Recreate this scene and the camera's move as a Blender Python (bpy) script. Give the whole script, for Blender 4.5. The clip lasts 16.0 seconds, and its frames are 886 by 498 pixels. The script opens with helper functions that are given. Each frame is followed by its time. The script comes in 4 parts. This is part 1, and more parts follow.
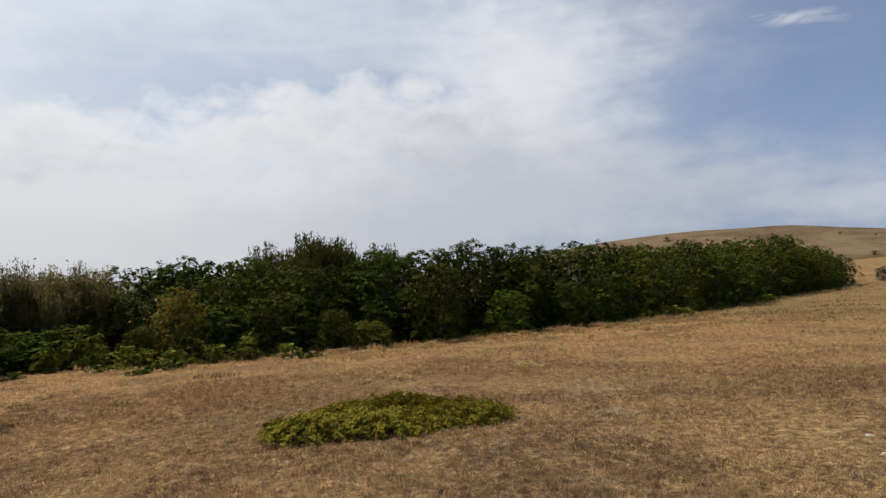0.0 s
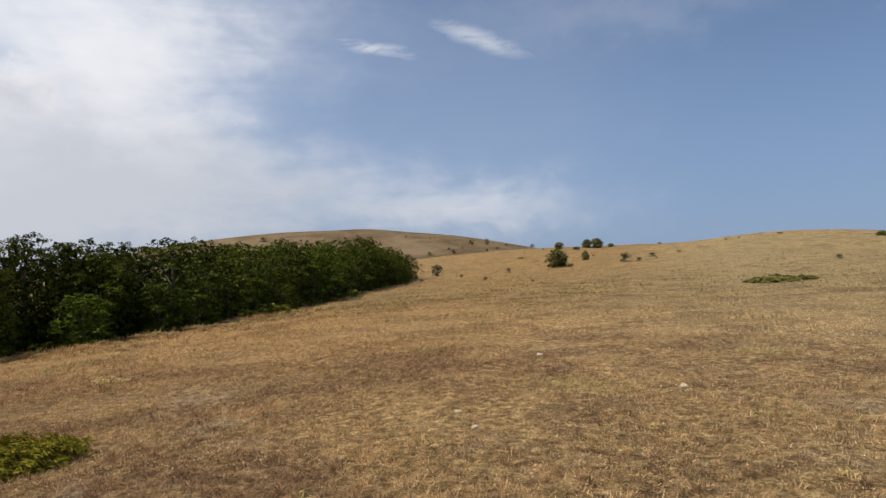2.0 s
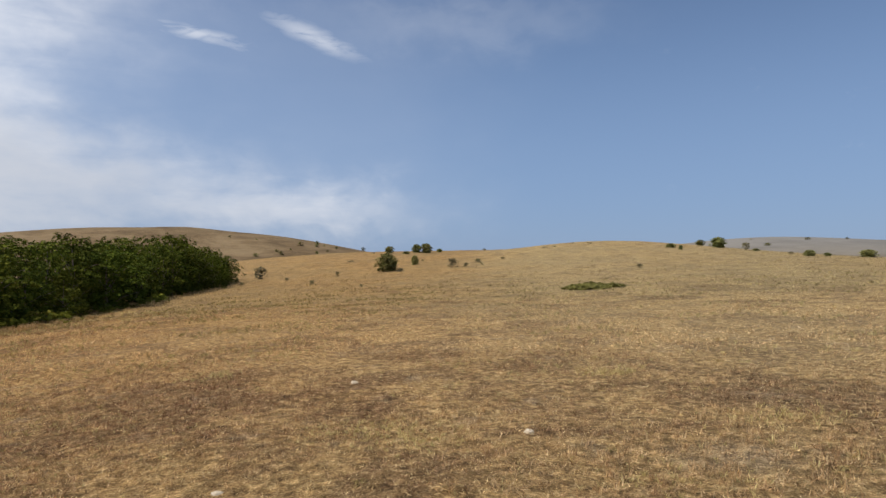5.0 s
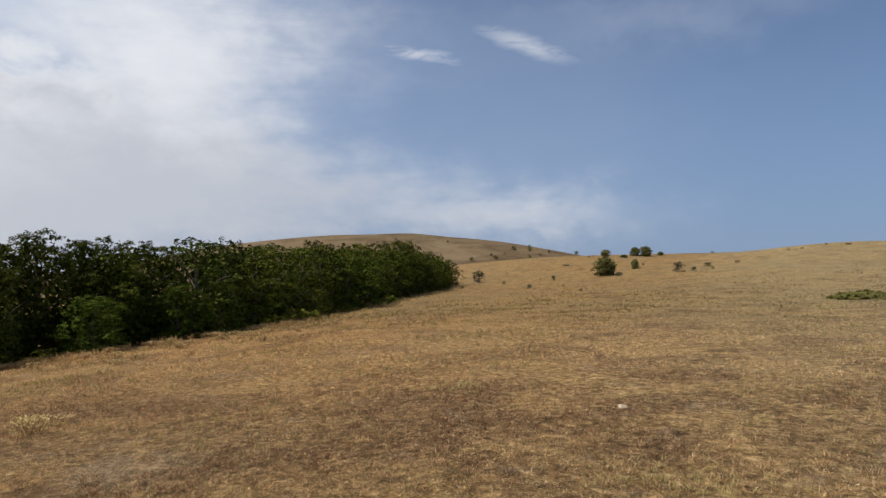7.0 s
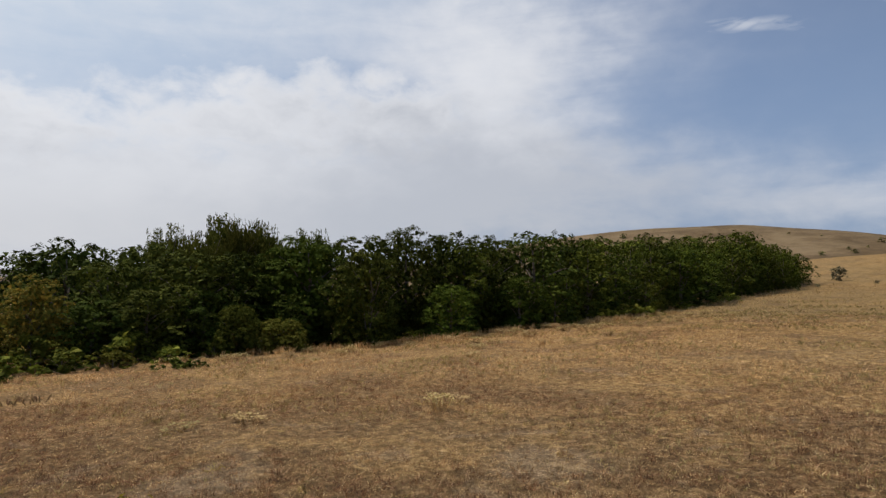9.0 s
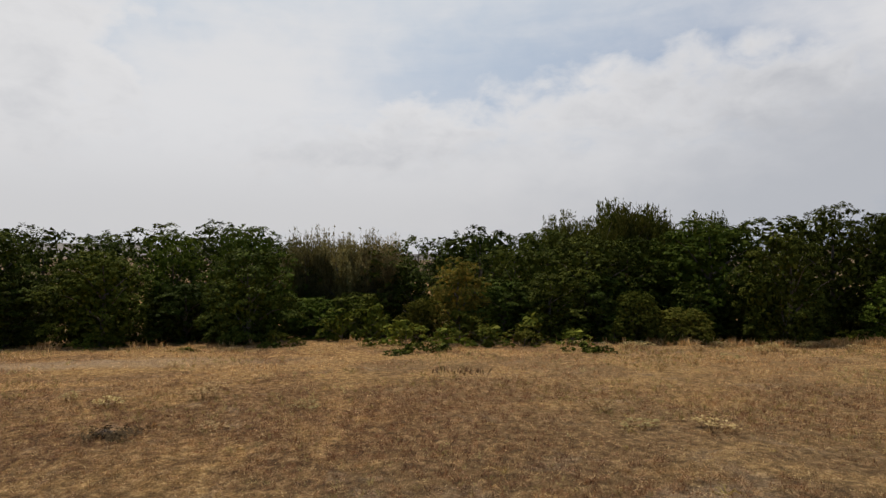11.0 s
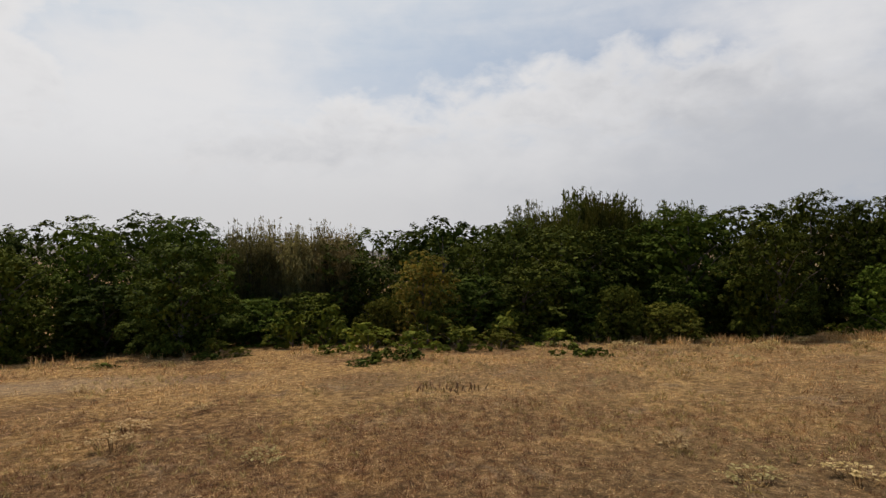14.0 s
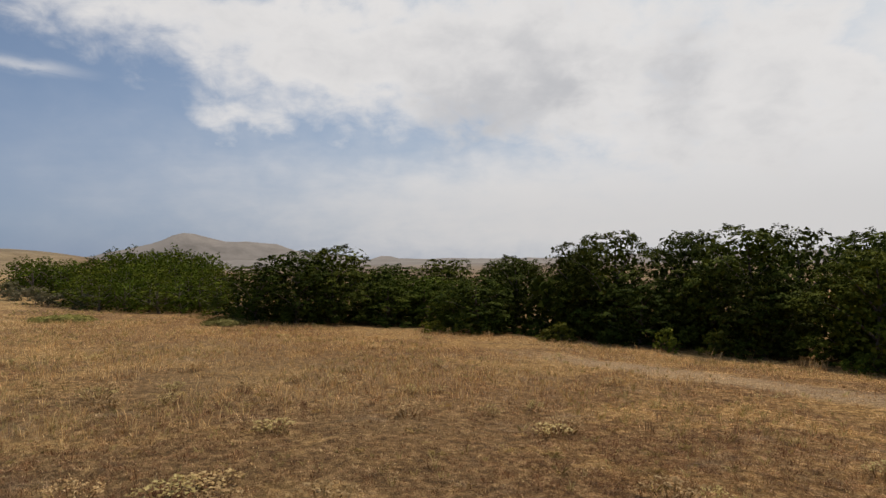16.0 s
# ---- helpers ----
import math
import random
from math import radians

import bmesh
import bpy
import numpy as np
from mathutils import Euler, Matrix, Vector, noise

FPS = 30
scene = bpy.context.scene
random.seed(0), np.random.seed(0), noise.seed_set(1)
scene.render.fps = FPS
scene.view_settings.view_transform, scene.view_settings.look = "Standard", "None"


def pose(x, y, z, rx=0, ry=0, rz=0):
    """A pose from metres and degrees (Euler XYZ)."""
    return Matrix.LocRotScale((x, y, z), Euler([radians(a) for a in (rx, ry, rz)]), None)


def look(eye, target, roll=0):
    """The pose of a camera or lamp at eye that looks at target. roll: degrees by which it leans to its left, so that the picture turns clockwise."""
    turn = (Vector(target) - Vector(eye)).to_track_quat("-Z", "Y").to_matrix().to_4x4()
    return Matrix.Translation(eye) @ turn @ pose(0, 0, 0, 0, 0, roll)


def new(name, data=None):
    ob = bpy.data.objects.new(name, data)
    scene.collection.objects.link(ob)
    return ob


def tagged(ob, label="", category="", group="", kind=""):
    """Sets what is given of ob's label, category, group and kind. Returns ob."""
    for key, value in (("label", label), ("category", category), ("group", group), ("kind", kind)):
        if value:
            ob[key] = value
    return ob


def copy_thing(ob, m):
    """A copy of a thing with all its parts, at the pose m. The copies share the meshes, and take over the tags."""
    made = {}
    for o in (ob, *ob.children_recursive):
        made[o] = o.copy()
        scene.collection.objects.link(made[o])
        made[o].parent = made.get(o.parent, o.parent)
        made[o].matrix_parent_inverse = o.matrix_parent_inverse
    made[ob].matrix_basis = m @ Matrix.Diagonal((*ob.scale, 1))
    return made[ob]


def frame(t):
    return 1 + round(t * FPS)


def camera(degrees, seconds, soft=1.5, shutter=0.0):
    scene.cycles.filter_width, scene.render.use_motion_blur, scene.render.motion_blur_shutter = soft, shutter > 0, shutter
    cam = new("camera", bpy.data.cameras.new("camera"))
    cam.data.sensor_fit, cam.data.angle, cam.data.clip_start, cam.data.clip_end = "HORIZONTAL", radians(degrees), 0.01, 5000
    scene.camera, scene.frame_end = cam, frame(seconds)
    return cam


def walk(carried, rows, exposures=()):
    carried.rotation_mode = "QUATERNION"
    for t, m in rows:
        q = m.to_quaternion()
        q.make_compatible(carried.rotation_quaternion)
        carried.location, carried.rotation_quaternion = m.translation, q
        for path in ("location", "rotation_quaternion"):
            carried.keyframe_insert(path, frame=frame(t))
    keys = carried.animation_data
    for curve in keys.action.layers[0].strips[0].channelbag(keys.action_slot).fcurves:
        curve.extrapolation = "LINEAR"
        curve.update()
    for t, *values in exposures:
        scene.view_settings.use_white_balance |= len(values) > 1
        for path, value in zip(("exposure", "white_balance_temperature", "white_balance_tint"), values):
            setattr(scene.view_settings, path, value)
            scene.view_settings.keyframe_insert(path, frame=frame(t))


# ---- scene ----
cam = camera(71.8, 16.0, soft=1.4)
PATH = [
    (0, (0.666, -2.406, 1.609), (-7.761, 2.966, 1.956), -0.42),
    (0.5, (0.539, -2.381, 1.592), (-6.185, 5.016, 1.860), -0.56),
    (1, (0.359, -2.337, 1.578), (-5.075, 6.054, 1.833), -0.59),
    (1.5, (0.174, -2.181, 1.578), (-4.932, 6.412, 1.893), -0.75),
    (2, (0.066, -1.926, 1.543), (-3.509, 7.409, 1.811), -0.94),
    (2.5, (0.028, -1.689, 1.562), (-1.513, 8.190, 1.769), -0.97),
    (3, (0.038, -1.329, 1.564), (-0.259, 8.664, 1.797), -0.65),
    (5.5, (-0.330, 0.340, 1.602), (-1.380, 10.280, 1.911), -0.06),
    (6, (-0.558, 0.596, 1.604), (-2.065, 10.477, 1.904), -0.26),
    (6.5, (-0.788, 0.787, 1.602), (-4.052, 10.232, 1.963), -0.14),
    (7, (-1.026, 0.896, 1.603), (-5.230, 9.962, 1.963), 0.18),
    (7.5, (-1.295, 0.973, 1.605), (-6.239, 9.660, 1.906), 0.44),
    (8, (-1.618, 0.969, 1.577), (-7.951, 8.704, 1.827), 0.34),
    (8.5, (-1.958, 0.989, 1.568), (-9.200, 7.881, 1.799), 0.75),
    (9, (-2.308, 0.866, 1.524), (-10.364, 6.786, 1.758), 0.66),
    (9.5, (-2.615, 0.626, 1.515), (-11.658, 4.890, 1.714), 0.27),
    (10, (-2.946, 0.416, 1.487), (-12.712, 2.560, 1.658), 0.60),
    (12.5, (-4.757, -0.124, 1.381), (-14.756, -0.046, 1.259), 0.61),
    (13, (-5.184, -0.210, 1.333), (-15.139, 0.723, 1.176), 0.60),
    (13.5, (-5.635, -0.253, 1.320), (-15.545, 1.087, 1.269), 0.30),
    (14, (-6.065, -0.419, 1.302), (-15.956, 1.049, 1.192), 0.10),
    (14.5, (-6.425, -0.654, 1.262), (-16.335, 0.675, 1.120), 0.16),
    (15, (-6.725, -1.056, 1.212), (-16.698, -1.761, 1.033), 0.16),
    (15.5, (-6.772, -1.547, 1.241), (-15.869, -5.698, 1.171), -0.25),
    (15.6, (-6.696, -1.650, 1.240), (-15.307, -6.733, 1.190), -0.34),
    (15.7, (-6.640, -1.741, 1.247), (-14.619, -7.768, 1.211), -0.49),
    (15.8, (-6.602, -1.800, 1.247), (-14.049, -8.473, 1.225), -0.27),
    (15.9, (-6.544, -1.877, 1.238), (-12.739, -9.727, 1.293), -0.78),
    (16, (-6.490, -1.951, 1.233), (-11.577, -10.560, 1.308), -0.90),
]
EXPOSURES = [(0.0, -0.28, 6350, 12), (1.0, -0.20, 6350, 12), (1.5, -0.17, 6350, 12), (2.0, -0.14, 6350, 12), (2.5, 0.02, 6350, 12), (3.0, 0.10, 6350, 12), (5.5, -0.10, 6250, 12), (6.0, -0.04, 6250, 12), (6.5, -0.20, 6250, 12), (8.0, -0.28, 6250, 12), (9.0, -0.34, 6250, 12), (10.0, -0.42, 6400, 12), (12.5, -0.43, 6500, 12), (13.5, -0.42, 6525, 12), (14.5, -0.35, 6550, 12), (16.0, -0.40, 6650, 12)]
walk(cam, [(t, look(eye, target, roll)) for t, eye, target, roll in PATH], EXPOSURES)

# ---- sky and sun ----
SKY_STRENGTH = 0.105
CLOUD_LIT, CLOUD_SHADE, CLOUD_LOW = (1.0, 1.0, 0.99, 1), (0.66, 0.68, 0.71, 1), (0.79, 0.785, 0.78, 1)
SUN_AZ, SUN_EL = 112.0, 57.0      # azimuth to the left from +y, elevation


def direction(az, el):
    a, e = radians(az), radians(el)
    return Vector((-math.sin(a) * math.cos(e), math.cos(a) * math.cos(e), math.sin(e)))


sun = new("sun", bpy.data.lights.new("sun", "SUN"))
sun.data.energy, sun.data.angle, sun.data.color = 4.8, radians(0.6), (1.0, 0.90, 0.77)
sun.matrix_world = look(direction(SUN_AZ, SUN_EL) * 100, (0, 0, 0))


class Nodes:
    """Small helper to wire up a node tree."""

    def __init__(self, tree):
        self.tree = tree
        tree.nodes.clear()

    def add(self, kind, inputs=(), **props):
        n = self.tree.nodes.new(kind)
        for key, value in props.items():
            setattr(n, key, value)
        for key, value in dict(inputs).items():
            if isinstance(value, bpy.types.NodeSocket):
                self.tree.links.new(value, n.inputs[key])
            else:
                n.inputs[key].default_value = value
        return n

    def math(self, op, a, b=None, c=None):
        given = {i: v for i, v in enumerate((a, b, c)) if v is not None}
        return self.add("ShaderNodeMath", given, operation=op).outputs[0]

    def smooth(self, x, lo, hi, to_lo=0.0, to_hi=1.0):
        return self.add("ShaderNodeMapRange", {0: x, 1: lo, 2: hi, 3: to_lo, 4: to_hi}, interpolation_type="SMOOTHSTEP").outputs[0]

    def noise(self, vec, scale, detail=4.0, rough=0.55, warp=0.0):
        return self.add("ShaderNodeTexNoise", {"Vector": vec, "Scale": scale, "Detail": detail, "Roughness": rough, "Distortion": warp}).outputs[0]

    def mix(self, fac, a, b):
        n = self.add("ShaderNodeMix", data_type="RGBA")
        for i, v in ((0, fac), (6, a), (7, b)):
            if isinstance(v, bpy.types.NodeSocket):
                self.tree.links.new(v, n.inputs[i])
            else:
                n.inputs[i].default_value = v
        return n.outputs[2]

    def ramp(self, fac, stops):
        n = self.add("ShaderNodeValToRGB", {0: fac})
        e = n.color_ramp.elements
        while len(e) < len(stops):
            e.new(0.5)
        for el, (pos, col) in zip(e, stops):
            el.position, el.color = pos, (*col, 1)
        return n.outputs[0]


# Clouds: azimuth, elevation, half width, half height in degrees, and weight
BANK = [
    (88, 10.0, 12, 5.0, 0.95), (71, 12.5, 9, 6.0, 1.0), (57, 12.5, 9, 6.6, 1.0), (47, 12.0, 8, 5.0, 0.5), (103, 7.0, 14, 5.0, 0.9), (119, 16.0, 8, 7.5, 0.95), (126, 8.0, 12, 7.0, 0.75), (137, 17.0, 11, 9.0, 1.0),
    (151, 17.5, 11, 6.8, 1.0), (164, 18.5, 9, 5.0, 0.95), (179, 21.0, 10, 4.0, 0.9), (168, 12.0, 5, 2.0, 0.6), (120, 42.0, 45, 16.0, 0.9),
]
THIN = [
    (72, 7.0, 22, 6.5, 0.85), (50, 10.0, 11, 6.5, 0.50), (36, 7.0, 12, 4.0, 0.44), (18, 5.0, 12, 2.6, 0.42), (50, 16.0, 9, 9.0, 0.50), (40, 19.0, 12, 8.0, 0.22), (14, 14.0, 20, 16.0, 0.22), (84, 22.5, 34, 6.5, 0.55), (180, 7.0, 22, 9.0, 0.30),
    (88, 2.0, 44, 8.0, 0.85), (142, 4.0, 26, 7.0, 0.9), (0, 22.0, 15, 2.6, 0.20), (55, 21.0, 26, 6.0, 0.22),
    (104, 16.5, 14, 6.0, 0.5), (110, 9.0, 16, 8.0, 0.8), (20, 55.0, 40, 16.0, 0.4),
]
# Wisps: azimuth, elevation, half length, half height, rise along the azimuth, weight
WISPS = [(27.6, 19.7, 4.4, 0.6, 0.11, 0.55), (17.2, 20.4, 4.0, 0.9, 0.32, 0.5), (184.0, 14.8, 3.4, 0.5, 0.02, 0.55), (45.0, 20.5, 3.5, 1.2, 0.2, 0.3), (99.0, 19.2, 1.6, 0.5, 0.1, 0.45)]
SHADED = [(147.0, 12.5, 6.5, 4.0, 0.75), (139.5, 14.5, 2.5, 5.5, 0.4), (128.5, 14.5, 3.0, 4.5, 0.45), (58, 11.0, 16, 6.0, 0.3), (50, 3.0, 28, 6.0, 0.95), (40, 8.0, 16, 7.0, 0.5), (92, 9.0, 14, 2.0, 0.15)]


def make_sky():
    world = bpy.data.worlds.new("sky")
    scene.world = world
    world.use_nodes = True
    n = Nodes(world.node_tree)
    d = n.add("ShaderNodeTexCoord").outputs["Generated"]
    x, y, z = n.add("ShaderNodeSeparateXYZ", {0: d}).outputs
    sky = n.add("ShaderNodeTexSky", sky_type="NISHITA", sun_disc=False, sun_elevation=radians(SUN_EL), sun_rotation=radians(-SUN_AZ),
                air_density=1.0, dust_density=1.2, ozone_density=2.2, altitude=700.0).outputs[0]
    az = n.math("MULTIPLY_ADD", n.math("ARCTAN2", n.math("MULTIPLY", y, -1.0), n.math("MULTIPLY", x, -1.0)), 57.29578, 90.0)
    el = n.math("MULTIPLY", n.math("ARCSINE", z), 57.29578)
    flat = n.add("ShaderNodeCombineXYZ", {0: n.math("MULTIPLY", az, 0.07), 1: n.math("MULTIPLY", el, 0.11), 2: 0.0}).outputs[0]
    streak = n.add("ShaderNodeCombineXYZ", {0: n.math("ADD", n.math("MULTIPLY", az, 0.05), n.math("MULTIPLY", el, 0.05)), 1: n.math("MULTIPLY", el, 0.3), 2: 3.0}).outputs[0]
    warp = n.math("MULTIPLY", n.math("SUBTRACT", n.noise(flat, 2.2, 4.0, 0.5), 0.5), 13.0)
    warp2 = n.math("MULTIPLY", n.math("SUBTRACT", n.noise(flat, 3.4, 5.0, 0.55, 0.3), 0.5), 6.0)
    aw, ew = n.math("ADD", az, warp), n.math("ADD", el, warp2)

    def field(blobs):
        total = None
        for a, e, w, h, k in blobs:
            u = n.math("DIVIDE", n.math("SUBTRACT", aw, float(a)), float(w))
            v = n.math("DIVIDE", n.math("SUBTRACT", ew, float(e)), float(h))
            g = n.math("MULTIPLY", n.math("EXPONENT", n.math("MULTIPLY", n.math("ADD", n.math("MULTIPLY", u, u), n.math("MULTIPLY", v, v)), -1.0)), k)
            total = g if total is None else n.math("ADD", total, g)
        return total

    billow = n.math("MULTIPLY", n.math("SUBTRACT", n.noise(flat, 4.2, 8.0, 0.58, 0.3), 0.5), 1.15)
    veil = n.math("MULTIPLY", n.math("SUBTRACT", n.noise(streak, 1.5, 6.0, 0.55, 0.5), 0.45), 0.45)
    thin, bank = field(THIN), n.math("ADD", field(BANK), billow)
    thin = n.math("ADD", thin, n.math("MULTIPLY", n.math("ADD", veil, n.math("MULTIPLY", billow, 0.35)), n.smooth(thin, 0.15, 0.7)))
    cover = n.math("MAXIMUM", n.math("MULTIPLY", n.smooth(thin, 0.05, 1.2), 0.92), n.math("MULTIPLY", n.smooth(bank, 0.16, 1.15), 0.96))
    fine = n.add("ShaderNodeCombineXYZ", {0: n.math("MULTIPLY", az, 0.12), 1: n.math("MULTIPLY", el, 0.5), 2: 7.0}).outputs[0]
    shreds = n.smooth(n.noise(fine, 2.4, 6.0, 0.55, 0.6), 0.2, 0.6)
    for a, e, w, h, tilt, k in WISPS:
        da = n.math("SUBTRACT", n.math("MULTIPLY_ADD", warp, 0.12, az), float(a))
        de = n.math("SUBTRACT", n.math("MULTIPLY_ADD", warp2, 0.12, el), n.math("MULTIPLY_ADD", da, tilt, float(e)))
        u, v = n.math("DIVIDE", da, w), n.math("DIVIDE", de, h)
        g = n.math("EXPONENT", n.math("MULTIPLY", n.math("ADD", n.math("MULTIPLY", u, u), n.math("MULTIPLY", v, v)), -1.0))
        cover = n.math("MAXIMUM", cover, n.math("MULTIPLY", n.math("MULTIPLY", g, shreds), k))
    puffs = n.math("ADD", n.math("MULTIPLY", n.noise(flat, 1.5, 5.0, 0.48, 0.3), 0.6), n.math("MULTIPLY", n.noise(flat, 4.0, 6.0, 0.52, 0.4), 0.4))
    shade = n.math("ADD", n.math("ADD", field(SHADED), n.math("MULTIPLY", n.math("SUBTRACT", puffs, 0.47), 0.8)), n.smooth(bank, 0.75, 1.7, 0.0, 0.45))
    low = n.smooth(el, 11.0, 2.0)
    white = n.mix(n.math("MULTIPLY", low, 0.75), CLOUD_LIT, CLOUD_LOW)
    white = n.mix(n.smooth(shade, 0.0, 1.1), white, CLOUD_SHADE)
    haze = n.math("MULTIPLY", n.smooth(el, 30.0, 0.0), 0.78)
    base = n.add("ShaderNodeBackground", {0: sky, 1: SKY_STRENGTH}).outputs[0]
    towards = n.add("ShaderNodeVectorMath", {0: d, 1: direction(SUN_AZ, SUN_EL)}, operation="DOT_PRODUCT").outputs["Value"]
    glow = n.smooth(towards, 0.25, 0.9)
    haze = n.math("MAXIMUM", haze, n.math("MULTIPLY", glow, 0.95))
    dust = n.add("ShaderNodeBackground", {0: n.mix(glow, (0.24, 0.355, 0.565, 1), (0.70, 0.84, 0.96, 1)), 1: 1.0}).outputs[0]
    clear = n.add("ShaderNodeMixShader", {0: haze, 1: base, 2: dust}).outputs[0]
    cloud = n.add("ShaderNodeBackground", {0: white, 1: 1.0}).outputs[0]
    mixed = n.add("ShaderNodeMixShader", {0: cover, 1: clear, 2: cloud}).outputs[0]
    n.add("ShaderNodeOutputWorld", {0: mixed})


make_sky()
# Long slopes, and rises: middle x and y, spread, height
BASE = (-2.7600, 0.0945, -0.0052)
RISES = [
    (0, 3, 6, 0.18),
    (-14, 24, 9, 0.74),
    (-8, 8, 14, 0.64),
    (-20, -8, 16, 0.53),
    (-22, 20, 18, -0.82),
    (-4, 30, 20, -0.09),
    (-25, 50, 25, 1.35),
    (-20, -32, 22, -0.36),
    (-12, -60, 30, 1.17),
    (-60, 0, 45, 2.30),
    (-10, 95, 40, -2.31),
    (-23, 163, 60, 9.17),
    (16, 117, 38, 2.19),
    (46, 102, 38, 2.10),
    (74, 119, 50, -3.63),
    (40, 20, 60, 1.20),
    (-70, 130, 60, 3.83),
    (-8, 137, 15, -1.81),
    (20, 123, 15, 0.98),
    (-12, 88, 15, -0.56),
    (70, 86, 22, -0.81),
    (-6, 150, 14, -0.99),
]
FAR_HILLS = [
    (-254, 282, 75, 17.05),
    (-202, 310, 75, 10.28),
    (-146, 329, 65, 10.56),
    (-88, 328, 55, 10.24),
    (234, 681, 110, 20.14),
    (304, 653, 100, 6.30),
    (403, 621, 130, 7.13),
    (509, 565, 130, 9.37),
    (18, -520, 70, 10.45),
    (-56, -537, 60, -5.12),
    (-164, 309, 13, 1.60),
    (-274, -1731, 48, 34.19),
    (-215, -1750, 60, 47.32),
    (-366, -1725, 60, 37.42),
    (-450, -1705, 50, 33.10),
    (-101, -1799, 70, 27.86),
    (-1143, -2396, 75, 49.68),
    (-1400, -2300, 500, -41.00),
    (-1900, -400, 500, -62.06),
    (-530, -1690, 55, 11.44),
    (-600, -1660, 60, 17.33),
    (-112, -195, 48, -7.00),
    (-190, -325, 85, -14.00),
    (-1500, 0, 370, -60.00),
    (-3500, 0, 800, -150.00),
    (-2250, -3850, 900, -49.09),
    (-1500, -3300, 500, -19.78),
    (-195, -1250, 140, 2.14),
]

# ---- shape of the land ----
def height(x, y):
    """Height of the ground, for arrays of x and y."""
    x, y = np.asarray(x, float), np.asarray(y, float)
    z = BASE[0] + 60 * BASE[1] * np.tanh(x / 60) + 60 * BASE[2] * np.tanh(y / 60)
    for cx, cy, s, h in RISES + FAR_HILLS:
        z = z + h * np.exp(-((x - cx) ** 2 + (y - cy) ** 2) / (2 * s * s))
    r = np.hypot(x + 3, y)
    small = 0.020 * np.sin(1.9 * x + 0.7 * np.sin(1.3 * y)) * np.sin(2.3 * y + 1.0) + 0.035 * np.sin(0.63 * x + 0.9) * np.sin(0.57 * y + 0.6 * np.sin(0.4 * x))
    small = small + 0.014 * np.sin(21 * x + 2.1 * np.sin(7 * y)) * np.sin(18 * y + 1.9 * np.sin(8 * x)) * np.clip((30 - r) / 12, 0, 1)
    far = 0.5 * np.sin(0.045 * x + 1.2) * np.sin(0.05 * y + 0.02 * x) * np.clip((r - 150) / 200, 0, 1)
    rough = np.abs(np.sin(0.021 * x + 1.3 * np.sin(0.009 * y))) + 0.5 * np.abs(np.sin(0.047 * x - 0.03 * y + 2.0 * np.sin(0.017 * x))) + 0.3 * np.sin(0.09 * x + 0.07 * y)
    far = far + 4.0 * (rough - 0.9) * np.clip((r - 900) / 800, 0, 1)
    return z + small + far


def ground_at(x, y):
    return float(height(x, y))


# ---- materials ----
def material(name):
    m = bpy.data.materials.new(name)
    m.use_nodes = True
    return m, Nodes(m.node_tree)


def finish(n, shader):
    n.add("ShaderNodeOutputMaterial", {0: shader})


BROWN = ((-9.8, 1.4, 2.2, 0.09), (-9.2, 4.8, 1.6, 0.08), (-9.5, -8.1, 1.9, 0.10), (-7.2, -11.0, 2.0, 0.09), (-10.8, 3.6, 1.2, 0.10), (-3.4, 8.6, 2.0, 0.05), (1.6, 8.4, 2.2, 0.04), (-6.4, 7.4, 2.8, 0.08), (-11.5, 7.5, 2.8, 0.06),
         (-4.6, 5.6, 1.6, 0.05), (-10.6, -10.4, 2.8, 0.07), (-12.6, -7.0, 2.0, 0.06), (-12.5, -1.0, 2.4, 0.05), (-7.6, 0.2, 1.8, 0.06))
BARE = ((-6.3, 5.0, 0.7), (-7.9, 2.4, 0.6), (-4.9, 3.7, 0.5), (1.7, 4.9, 0.5))


def spots(n, p, places):
    """A mask that is 1 in the middle of the given places on the ground and fades to 0 at their rims."""
    px, py, _ = n.add("ShaderNodeSeparateXYZ", {0: p}).outputs
    ragged = n.math("MULTIPLY", n.math("SUBTRACT", n.noise(p, 1.6, 6.0, 0.65, 0.5), 0.5), 2.2)
    total = 0.0
    for x, y, r, *k in places:
        dx, dy = n.math("SUBTRACT", px, float(x)), n.math("SUBTRACT", py, float(y))
        far = n.math("SQRT", n.math("ADD", n.math("MULTIPLY", dx, dx), n.math("MULTIPLY", dy, dy)))
        total = n.math("ADD", n.smooth(n.math("MULTIPLY_ADD", ragged, r, far), r * 1.2, r * 0.4, 0.0, k[0] if k else 1.0), total)
    return n.math("MINIMUM", total, 1.0)


